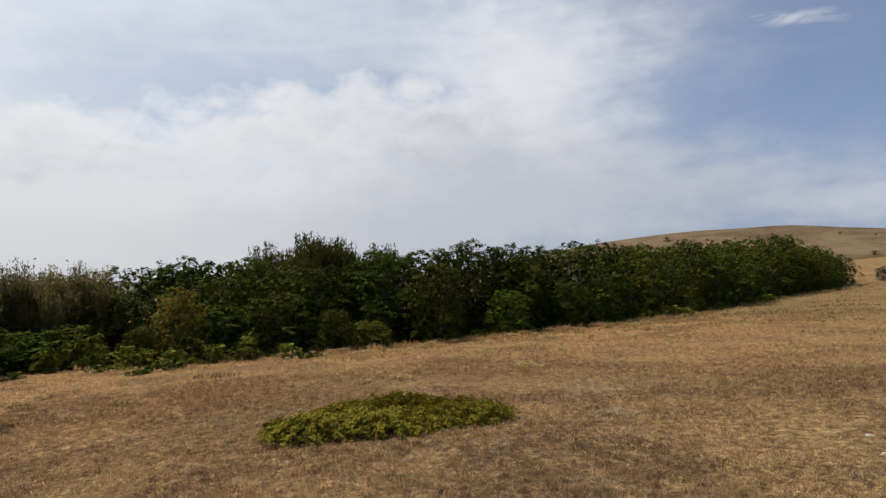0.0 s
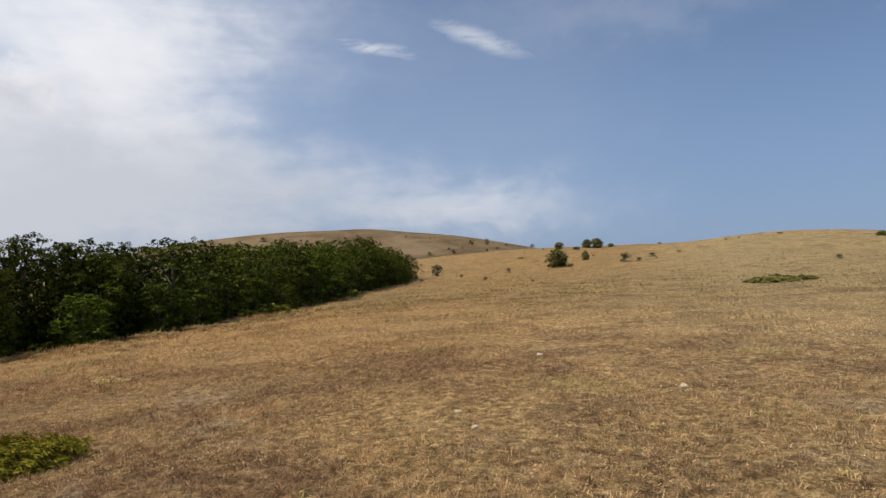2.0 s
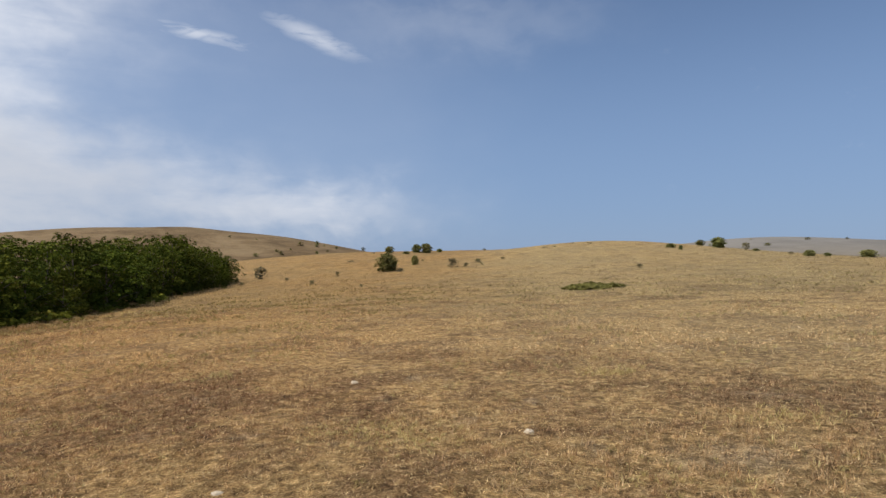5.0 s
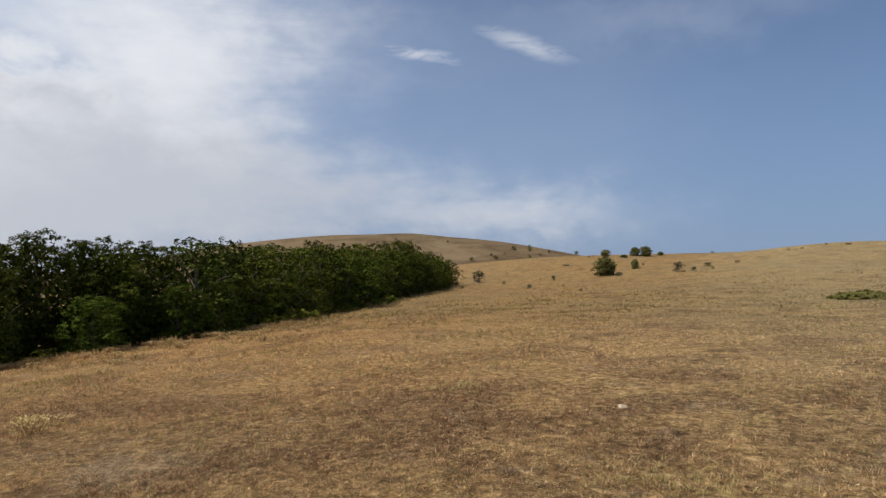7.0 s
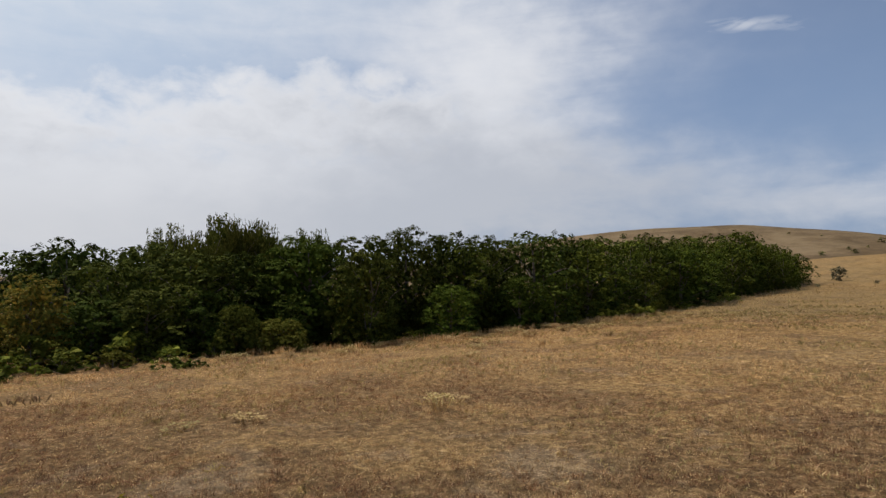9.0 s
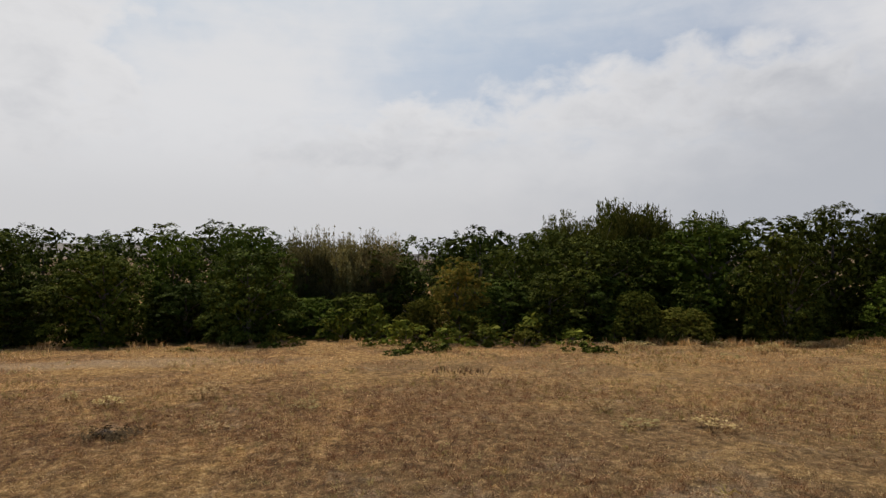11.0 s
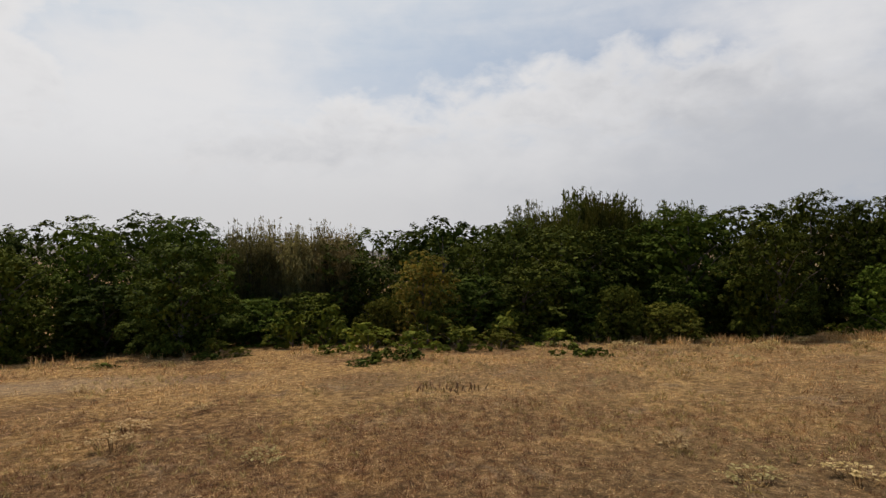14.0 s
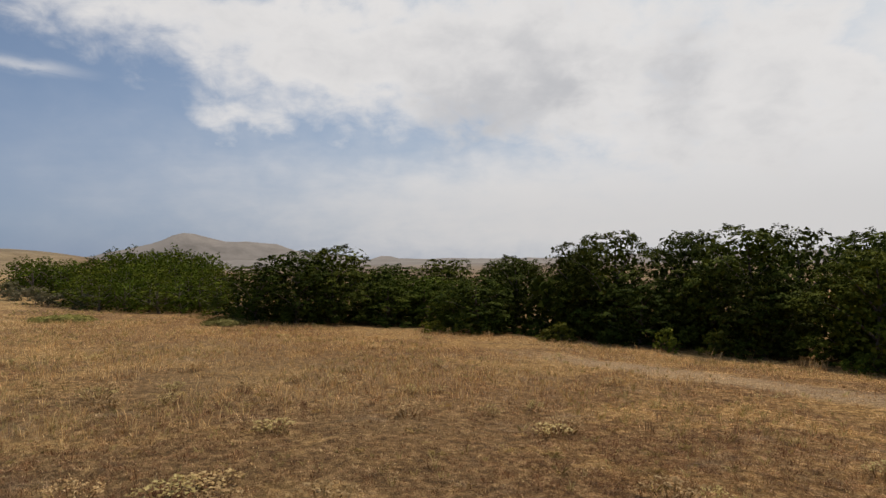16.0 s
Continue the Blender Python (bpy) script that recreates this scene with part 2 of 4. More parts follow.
def soil_material():
    m, n = material("dry_steppe_soil")
    p = n.add("ShaderNodeNewGeometry").outputs["Position"]
    px, py, _ = n.add("ShaderNodeSeparateXYZ", {0: p}).outputs
    grain = n.noise(p, 48.0, 8.0, 0.78)
    tuft = n.noise(p, 7.0, 8.0, 0.72, 0.4)
    patch = n.noise(p, 0.45, 9.0, 0.72, 0.8)
    patch = n.math("ADD", patch, n.math("MULTIPLY", n.math("MULTIPLY", n.smooth(px, -3.0, -8.0), n.smooth(px, -17.0, -12.0)), n.smooth(py, 5.0, -2.0, 0.0, 0.065)))
    patch = n.math("ADD", patch, spots(n, p, BROWN))
    wide = n.noise(p, 0.07, 4.0, 0.55)
    mixed = n.math("ADD", n.math("MULTIPLY", grain, 0.55), n.math("MULTIPLY", tuft, 0.45))
    straw = n.ramp(mixed, [(0.39, (0.088, 0.045, 0.015)), (0.465, (0.258, 0.141, 0.049)), (0.53, (0.453, 0.268, 0.095)), (0.61, (0.783, 0.527, 0.243))])
    brown = n.ramp(mixed, [(0.39, (0.046, 0.023, 0.009)), (0.50, (0.175, 0.090, 0.036)), (0.61, (0.49, 0.305, 0.145))])
    col = n.mix(n.smooth(patch, 0.45, 0.61, 0.0, 0.85), straw, brown)
    col = n.mix(n.math("MULTIPLY", n.smooth(wide, 0.42, 0.6), 0.35), col, (0.27, 0.185, 0.085, 1))
    bald = n.smooth(n.noise(p, 1.1, 7.0, 0.7, 0.5), 0.56, 0.66, 0.0, 0.45)
    bald = n.math("MAXIMUM", bald, n.math("MULTIPLY", spots(n, p, BARE), 0.6))
    col = n.mix(bald, col, n.ramp(grain, [(0.36, (0.13, 0.085, 0.048)), (0.5, (0.32, 0.22, 0.13)), (0.64, (0.60, 0.455, 0.29))]))
    # Mottled brown hill soil, dulled and then greyed by distance as painted haze.
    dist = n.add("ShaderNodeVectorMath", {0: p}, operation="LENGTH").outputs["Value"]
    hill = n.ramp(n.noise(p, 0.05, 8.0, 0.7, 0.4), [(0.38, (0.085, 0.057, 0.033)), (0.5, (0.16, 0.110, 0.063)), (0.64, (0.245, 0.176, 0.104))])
    haze_grey = n.ramp(n.noise(p, 0.012, 8.0, 0.7, 0.4), [(0.35, (0.15, 0.136, 0.122)), (0.6, (0.23, 0.208, 0.186))])
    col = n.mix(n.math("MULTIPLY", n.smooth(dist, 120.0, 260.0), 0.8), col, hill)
    col = n.mix(n.smooth(dist, 420.0, 650.0), col, haze_grey)
    tufts = n.smooth(n.noise(p, 9.0, 4.0, 0.65, 0.4), 0.36, 0.64, 0.66, 1.29)
    col = n.add("ShaderNodeHueSaturation", {"Value": n.math("ADD", n.math("MULTIPLY", n.math("SUBTRACT", tufts, 1.0), n.smooth(dist, 120.0, 30.0)), 1.0), "Color": col}).outputs[0]
    dull = n.add("ShaderNodeHueSaturation", {"Hue": 0.512, "Saturation": 0.88, "Value": 1.08, "Color": col}).outputs[0]
    col = n.mix(n.smooth(px, -14.0, 8.0), col, dull)
    # Dimmer northern slope put into the colour: value falls from y 8 to 34.
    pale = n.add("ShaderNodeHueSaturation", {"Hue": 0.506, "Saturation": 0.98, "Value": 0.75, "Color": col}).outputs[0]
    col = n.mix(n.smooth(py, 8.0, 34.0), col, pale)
    track = n.math("ABSOLUTE", n.math("ADD", n.math("ADD", px, 17.6), n.math("MULTIPLY", n.math("ADD", py, 9.0), 0.16)))
    rut = n.math("MULTIPLY", n.smooth(n.math("ADD", track, n.math("MULTIPLY", n.math("SUBTRACT", patch, 0.5), 1.6)), 1.2, 0.4), n.math("MULTIPLY", n.smooth(py, 0.0, -8.0), n.smooth(py, -17.0, -12.0)))
    bare = n.ramp(grain, [(0.38, (0.25, 0.165, 0.095)), (0.62, (0.55, 0.43, 0.29))])
    col = n.mix(n.math("MULTIPLY", rut, 0.5), col, bare)
    bump = n.add("ShaderNodeBump", {"Height": mixed, "Strength": 1.0, "Distance": 0.09}).outputs[0]
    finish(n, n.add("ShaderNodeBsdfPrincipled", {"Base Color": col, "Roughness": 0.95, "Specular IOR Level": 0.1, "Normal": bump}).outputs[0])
    return m


def leafy(name, stops, through_share=0.35, patch=None, rough=0.75, gloss=0.03, grey_side=False):
    """Leaf or blade material: colour varies by piece and place; part of the light passes through."""
    m, n = material(name)
    g = n.add("ShaderNodeNewGeometry")
    isl = g.outputs["Random Per Island"]
    obj = n.add("ShaderNodeObjectInfo").outputs["Random"]
    col = n.ramp(isl, stops)
    if patch:
        p = n.noise(g.outputs["Position"], patch[0], 9.0, 0.72, 0.8)
        if grey_side:
            px, py, _ = n.add("ShaderNodeSeparateXYZ", {0: g.outputs["Position"]}).outputs
            p = n.math("ADD", p, n.math("MULTIPLY", n.math("MULTIPLY", n.smooth(px, -3.0, -8.0), n.smooth(px, -17.0, -12.0)), n.smooth(py, 5.0, -2.0, 0.0, 0.065)))
        if grey_side:
            p = n.math("ADD", p, spots(n, g.outputs["Position"], BROWN))
        col = n.mix(n.smooth(p, patch[2], patch[3]), col, n.ramp(isl, patch[1]))
    if grey_side:
        px, py, _ = n.add("ShaderNodeSeparateXYZ", {0: g.outputs["Position"]}).outputs
        bald = n.smooth(n.noise(g.outputs["Position"], 1.1, 7.0, 0.7, 0.5), 0.56, 0.66, 0.0, 0.25)
        col = n.mix(bald, col, n.ramp(isl, [(0.0, (0.13, 0.095, 0.06)), (0.6, (0.33, 0.245, 0.16)), (1.0, (0.60, 0.48, 0.33))]))
        tufts = n.smooth(n.noise(g.outputs["Position"], 9.0, 4.0, 0.65, 0.4), 0.36, 0.64, 0.66, 1.29)
        col = n.add("ShaderNodeHueSaturation", {"Value": tufts, "Color": col}).outputs[0]
        dull = n.add("ShaderNodeHueSaturation", {"Hue": 0.512, "Saturation": 0.88, "Value": 1.08, "Color": col}).outputs[0]
        col = n.mix(n.smooth(px, -14.0, 8.0), col, dull)
        # Same dimming of the northern slope, put into the blade colour.
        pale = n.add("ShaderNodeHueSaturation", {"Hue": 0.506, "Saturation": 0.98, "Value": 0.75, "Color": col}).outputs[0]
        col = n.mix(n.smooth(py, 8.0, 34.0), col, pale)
    hsv = n.add("ShaderNodeHueSaturation", {"Hue": n.smooth(obj, 0.0, 1.0, 0.482, 0.512), "Value": n.math("MULTIPLY_ADD", n.math("FRACT", n.math("MULTIPLY", obj, 7.3)), 0.55, 0.72), "Color": col}).outputs[0]
    bs = n.add("ShaderNodeBsdfPrincipled", {"Base Color": hsv, "Roughness": rough, "Specular IOR Level": gloss}).outputs[0]
    tr = n.add("ShaderNodeBsdfTranslucent", {"Color": hsv}).outputs[0]
    finish(n, n.add("ShaderNodeMixShader", {0: through_share, 1: bs, 2: tr}).outputs[0])
    return m


def bark_material():
    m, n = material("grey_brown_bark")
    p = n.add("ShaderNodeTexCoord").outputs["Object"]
    a = n.noise(p, 9.0, 6.0, 0.65, 0.6)
    col = n.ramp(a, [(0.3, (0.05, 0.035, 0.025)), (0.7, (0.20, 0.155, 0.115))])
    bump = n.add("ShaderNodeBump", {"Height": a, "Strength": 0.7, "Distance": 0.03}).outputs[0]
    finish(n, n.add("ShaderNodeBsdfPrincipled", {"Base Color": col, "Roughness": 0.9, "Normal": bump}).outputs[0])
    return m


def stone_material():
    m, n = material("pale_limestone")
    p = n.add("ShaderNodeTexCoord").outputs["Object"]
    a = n.noise(p, 14.0, 6.0, 0.65)
    obj = n.add("ShaderNodeObjectInfo").outputs["Random"]
    col = n.mix(obj, n.ramp(a, [(0.3, (0.40, 0.32, 0.21)), (0.7, (0.62, 0.52, 0.38))]), n.ramp(a, [(0.3, (0.34, 0.28, 0.20)), (0.7, (0.54, 0.46, 0.34))]))
    bump = n.add("ShaderNodeBump", {"Height": a, "Strength": 0.6, "Distance": 0.01}).outputs[0]
    finish(n, n.add("ShaderNodeBsdfPrincipled", {"Base Color": col, "Roughness": 0.9, "Normal": bump}).outputs[0])
    return m


SOIL = soil_material()
BARK = bark_material()
STONE = stone_material()
OAK = leafy("oak_leaf", [(0.0, (0.022, 0.030, 0.004)), (0.5, (0.040, 0.053, 0.007)), (1.0, (0.088, 0.108, 0.016))], 0.07, (0.9, [(0.0, (0.034, 0.043, 0.005)), (0.5, (0.066, 0.080, 0.010)), (1.0, (0.138, 0.155, 0.022))], 0.46, 0.62), 0.7, 0.02)
LIGHT_OAK = leafy("light_green_leaf", [(0.0, (0.040, 0.054, 0.006)), (0.6, (0.072, 0.094, 0.010)), (1.0, (0.138, 0.160, 0.022))], 0.14, None, 0.7, 0.02)
BRAMBLE = leafy("bramble_leaf", [(0.0, (0.070, 0.082, 0.010)), (0.6, (0.135, 0.150, 0.018)), (1.0, (0.235, 0.225, 0.035))], 0.3)
THICKET = leafy("thicket_leaf", [(0.0, (0.034, 0.048, 0.005)), (0.6, (0.064, 0.086, 0.009)), (1.0, (0.125, 0.145, 0.019))], 0.15, None, 0.8, 0.01)
# Lighter than OAK: side light on the northern trees put into leaf colour.
SIDE_LIT_OAK = leafy("side_lit_oak_leaf", [(0.0, (0.034, 0.044, 0.005)), (0.6, (0.062, 0.078, 0.009)), (1.0, (0.122, 0.135, 0.018))], 0.14, None, 0.7, 0.02)
YELLOW_LEAF = leafy("yellowing_leaf", [(0.0, (0.06, 0.08, 0.014)), (0.5, (0.15, 0.138, 0.022)), (1.0, (0.28, 0.205, 0.032))], 0.35)
WILLOW = leafy("narrow_willow_leaf", [(0.0, (0.045, 0.050, 0.008)), (0.6, (0.082, 0.085, 0.014)), (1.0, (0.15, 0.14, 0.032))], 0.3, None, 0.8, 0.01)
DRY_TWIG = leafy("dry_brown_twig", [(0.0, (0.13, 0.105, 0.04)), (0.6, (0.235, 0.19, 0.072)), (1.0, (0.36, 0.295, 0.125))], 0.4)
SCRUB = leafy("scrub_leaf", [(0.0, (0.052, 0.060, 0.009)), (0.6, (0.092, 0.098, 0.015)), (1.0, (0.15, 0.145, 0.028))], 0.3, None, 0.8, 0.01)
STEPPE_LEAF = leafy("steppe_bush_leaf", [(0.0, (0.11, 0.115, 0.035)), (0.6, (0.20, 0.20, 0.065)), (1.0, (0.31, 0.295, 0.11))], 0.3, None, 0.8, 0.01)
GREY_SCRUB = leafy("grey_scrub_leaf", [(0.0, (0.11, 0.105, 0.055)), (0.6, (0.19, 0.178, 0.095)), (1.0, (0.28, 0.255, 0.15))], 0.35)
JUNIPER = leafy("creeping_juniper_spray", [(0.0, (0.075, 0.078, 0.009)), (0.5, (0.215, 0.208, 0.018)), (1.0, (0.44, 0.40, 0.04))], 0.25)
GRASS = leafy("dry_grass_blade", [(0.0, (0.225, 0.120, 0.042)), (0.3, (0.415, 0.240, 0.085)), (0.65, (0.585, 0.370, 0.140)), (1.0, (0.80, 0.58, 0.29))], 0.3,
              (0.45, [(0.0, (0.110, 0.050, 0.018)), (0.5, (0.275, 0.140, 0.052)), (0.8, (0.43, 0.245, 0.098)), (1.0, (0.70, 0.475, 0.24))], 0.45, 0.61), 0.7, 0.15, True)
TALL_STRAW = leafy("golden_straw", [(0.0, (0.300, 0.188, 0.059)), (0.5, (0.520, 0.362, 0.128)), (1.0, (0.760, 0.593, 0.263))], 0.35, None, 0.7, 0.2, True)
GREEN_STRAW = leafy("greenish_straw", [(0.0, (0.27, 0.195, 0.08)), (0.5, (0.43, 0.32, 0.14)), (1.0, (0.60, 0.465, 0.23))], 0.35, None, 0.7, 0.2)
UMBEL = leafy("dried_umbel", [(0.0, (0.30, 0.21, 0.08)), (0.5, (0.42, 0.31, 0.13)), (1.0, (0.55, 0.43, 0.20))], 0.25, None, 0.8, 0.1)
DULL_MAT = leafy("dull_mat_spray", [(0.0, (0.13, 0.13, 0.034)), (0.6, (0.235, 0.225, 0.065)), (1.0, (0.36, 0.335, 0.115))], 0.35)
DEAD_GRASS = leafy("dead_dark_grass", [(0.0, (0.053, 0.034, 0.018)), (1.0, (0.128, 0.081, 0.044))], 0.0, None, 0.9, 0.05)
STALK = leafy("dark_dry_stalk", [(0.0, (0.20, 0.12, 0.06)), (1.0, (0.32, 0.20, 0.10))], 0.0, None, 0.8, 0.1)


# ---- building helpers ----
def mesh_from(name, verts, quads=None, tris=None, smooth=False):
    """A mesh from numpy arrays of corner places and of face corners."""
    me = bpy.data.meshes.new(name)
    faces = []
    if quads is not None and len(quads):
        faces.append(np.asarray(quads, np.int32))
    if tris is not None and len(tris):
        faces.append(np.asarray(tris, np.int32))
    verts = np.asarray(verts, np.float32)
    me.vertices.add(len(verts))
    me.vertices.foreach_set("co", verts.ravel())
    loops = np.concatenate([f.ravel() for f in faces])
    sizes = np.concatenate([np.full(len(f), f.shape[1], np.int32) for f in faces])
    me.loops.add(len(loops))
    me.loops.foreach_set("vertex_index", loops)
    me.polygons.add(len(sizes))
    me.polygons.foreach_set("loop_start", np.r_[0, np.cumsum(sizes)[:-1]].astype(np.int32))
    me.polygons.foreach_set("loop_total", sizes)
    if smooth:
        me.polygons.foreach_set("use_smooth", np.ones(len(sizes), bool))
    me.update(calc_edges=True)
    return me


def part(name, me, mat, parent, label=""):
    """One mesh object under a thing or a part."""
    me.materials.append(mat)
    ob = new(name, me)
    ob.parent = parent
    return tagged(ob, label)


def thing(name, label, category, group="", kind=""):
    return tagged(new(name), label, category, group, kind)


# ---- ground ----
def make_ground():
    rings = np.r_[0.0, np.geomspace(0.5, 4600, 230)]
    spokes = 420
    a = np.linspace(0, 2 * np.pi, spokes, endpoint=False)
    r, t = np.meshgrid(rings[1:], a, indexing="ij")
    x, y = np.r_[-3.0, (-3 + r * np.sin(t)).ravel()], np.r_[0.0, (r * np.cos(t)).ravel()]
    v = np.stack([x, y, height(x, y)], -1)
    i = np.arange(len(rings) - 2)[:, None] * spokes
    j = np.arange(spokes)[None]
    k = (j + 1) % spokes
    quads = np.stack([1 + i + j, 1 + i + spokes + j, 1 + i + spokes + k, 1 + i + k], -1).reshape(-1, 4)[:, ::-1]
    tris = np.stack([np.zeros(spokes, int), 1 + k[0], 1 + j[0]], -1)
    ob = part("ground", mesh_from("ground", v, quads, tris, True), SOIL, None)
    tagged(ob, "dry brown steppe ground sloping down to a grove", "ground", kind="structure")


make_ground()


# ---- trees ----
def tube(path, radii, sides=7):
    """Corners and faces of a tapered limb along a path."""
    path = np.asarray(path, float)
    way = np.gradient(path, axis=0)
    way /= np.linalg.norm(way, axis=1)[:, None] + 1e-9
    side = np.cross(way, (0.31, 0.95, 0.12))
    side /= np.linalg.norm(side, axis=1)[:, None]
    up = np.cross(way, side)
    a = np.linspace(0, 2 * np.pi, sides, endpoint=False)
    v = path[:, None] + np.asarray(radii)[:, None, None] * (np.cos(a)[None, :, None] * side[:, None] + np.sin(a)[None, :, None] * up[:, None])
    i, j = np.arange(len(path) - 1)[:, None] * sides, np.arange(sides)[None]
    k = (j + 1) % sides
    q = np.stack([i + j, i + k, i + sides + k, i + sides + j], -1).reshape(-1, 4)
    return v.reshape(-1, 3), q


def joined(pieces):
    v, q, n = [], [], 0
    for a, b in pieces:
        v.append(a)
        q.append(np.asarray(b) + n)
        n += len(a)
    return np.concatenate(v), np.concatenate(q)


def limbs(rng, tall, wide, count, thick):
    """Trunk and limbs of a tree that branches low."""
    s = np.linspace(0, 1, 7)
    bend = rng.normal(0, 0.12, 2)
    core = np.stack([bend[0] * np.sin(2.2 * s) * tall * 0.3, bend[1] * np.sin(2.6 * s) * tall * 0.3, s * tall * 0.86 - 0.25], -1)
    pieces = [tube(core, thick * (1.15 - s) ** 0.9, 8)]
    for k in range(count):
        f = 0.12 + 0.6 * (k + rng.random() * 0.6) / count
        root = np.array([np.interp(f, s, core[:, c]) for c in range(3)])
        a = k * 2.4 + rng.normal(0, 0.3)
        reach = wide * rng.uniform(0.55, 0.85)
        u = np.linspace(0, 1, 5)[:, None]
        tip = np.array([math.cos(a) * reach, math.sin(a) * reach, tall * rng.uniform(0.16, 0.3)])
        line = root + u * tip + np.array([0, 0, 0.12 * tall]) * np.sin(u * 2.2) * 0.6 + rng.normal(0, 0.03, (5, 3)) * u
        pieces.append(tube(line, thick * 0.55 * (1 - f * 0.6) * (1.1 - u[:, 0]), 5))
    return joined(pieces)


def leaves(rng, centre, outward, size, long=1.5, droop=0.25, rise=0.0, tri=False):
    """Folded leaves at the given places; plain three-cornered ones where they stay far off."""
    n = len(centre)
    normal = outward + rng.normal(0, 0.24, (n, 3)) + np.array([0, 0, 0.1])
    normal /= np.linalg.norm(normal, axis=1)[:, None]
    along = rng.normal(0, 1, (n, 3)) + outward * 0.7 + np.array([0, 0, rise])
    along -= (along * normal).sum(1)[:, None] * normal
    along /= np.linalg.norm(along, axis=1)[:, None] + 1e-9
    across = np.cross(normal, along)
    s = (size * rng.uniform(0.6, 1.35, n))[:, None]
    a = centre - along * s * long * 0.5
    b = centre + along * s * long * 0.5 - normal * s * droop
    l = centre + across * s * 0.5 + normal * s * 0.14
    r = centre - across * s * 0.5 + normal * s * 0.14
    if tri:
        return np.stack([a, b, centre + across * s * 0.95 + normal * s * 0.1], 1).reshape(-1, 3), np.arange(3 * n).reshape(-1, 3)
    v = np.stack([a, r, b, l], 1).reshape(-1, 3)
    return v, np.arange(4 * n).reshape(-1, 4)


def crown(rng, tall, wide, clumps, per, leaf, foot=0.03, waist=0.36, tips=4, core=0.8):
    """A crown of rounded lobes, each built of small leaf clumps, lit above and with dark gaps between."""
    out_c, out_n, out_s = [], [], []
    up = np.array([0, 0, 1.0])
    lobes, sub, per = max(5, round(clumps / 7)), 14 if clumps > 50 else 9, max(6, round(per * 0.36))
    swell = rng.uniform(0, 6.28, 4)

    def girth(h):
        return 0.66 + 0.34 * math.sin(1.571 * h / waist) if h < waist else (1 - ((h - waist) / (1 - waist)) ** 2.6) ** 0.5

    def bulge(a, h):
        return 1 + 0.13 * math.sin(2 * a + swell[0] + 2 * h) + 0.09 * math.sin(3 * a + swell[1] - 4 * h)

    def tuft(c, o, size, m, grow=1.0):
        q = rng.normal(0, 1, (m, 3)) + o * 0.5 + up * 0.25
        q /= np.linalg.norm(q, axis=1)[:, None]
        q[:, 2] = np.abs(q[:, 2]) * 1.1 - 0.2
        out_c.append(c + q * np.array([1, 1, 0.7]) * size * rng.uniform(0.45, 1.05, (m, 1)))
        out_n.append(q * 0.35 + o * 0.35 + up * 0.5)
        out_s.append(np.full(m, leaf * grow))

    for k in range(lobes + lobes // 3):
        skirt = k >= lobes
        h = rng.uniform(0.0, 0.12) if skirt else 0.08 + 0.90 * (k + rng.uniform(0.1, 0.9)) / lobes
        a = k * 2.39996 + rng.normal(0, 0.3)
        r = wide * (rng.uniform(0.2, 0.3) if skirt else rng.uniform(0.26, 0.46))
        reach = max(0.0, girth(h) * wide * bulge(a, h) - r * 0.75) * rng.uniform(0.8, 1.08)
        c = np.array([math.cos(a) * reach, math.sin(a) * reach, max(tall * (foot + (0.98 - foot) * h) - r * (0.1 + 0.6 * h), 0.4 * r)])
        out = np.array([math.cos(a) * (1.1 - h), math.sin(a) * (1.1 - h), 0.4 + 0.5 * h])
        for _ in range(round(sub * (r / (0.34 * wide)) ** 1.5)):
            o = rng.normal(0, 0.75, 3) + out
            o /= np.linalg.norm(o) + 1e-9
            o[2] = max(o[2], -0.25)
            tuft(c + o * np.array([1, 1, 0.72]) * r * rng.uniform(0.8, 1.0), o, wide * rng.uniform(0.07, 0.12), int(per * rng.uniform(0.7, 1.3)))
    for k in range(int(clumps * core)):
        h, a = rng.uniform(0.02, 0.9), rng.random() * 6.283
        c = np.array([math.cos(a) * girth(h), math.sin(a) * girth(h), 0.0]) * wide * rng.uniform(0.2, 0.72) + up * tall * (foot + 0.9 * h)
        o = rng.normal(0, 1, (10, 3))
        o /= np.linalg.norm(o, axis=1)[:, None]
        out_c.append(c + o * wide * 0.2)
        out_n.append(o)
        out_s.append(np.full(10, leaf * (2.2 if leaf < 0.1 else 1.6)))
    for k in range(tips):
        h, a = rng.uniform(0.72, 1.0), rng.random() * 6.283
        c = np.array([math.cos(a) * girth(h) * 0.85 * wide, math.sin(a) * girth(h) * 0.85 * wide, tall * (foot + (0.98 - foot) * h) - 0.10 * wide])
        lean = np.array([math.cos(a) * 0.3, math.sin(a) * 0.3, 1.0]) * wide * rng.uniform(0.03, 0.06)
        for u in range(3):
            tuft(c + lean * u, up, wide * (0.10 - 0.02 * u), per, 0.9)
    return leaves(rng, np.concatenate(out_c), np.concatenate(out_n), np.concatenate(out_s), tri=leaf > 0.085)


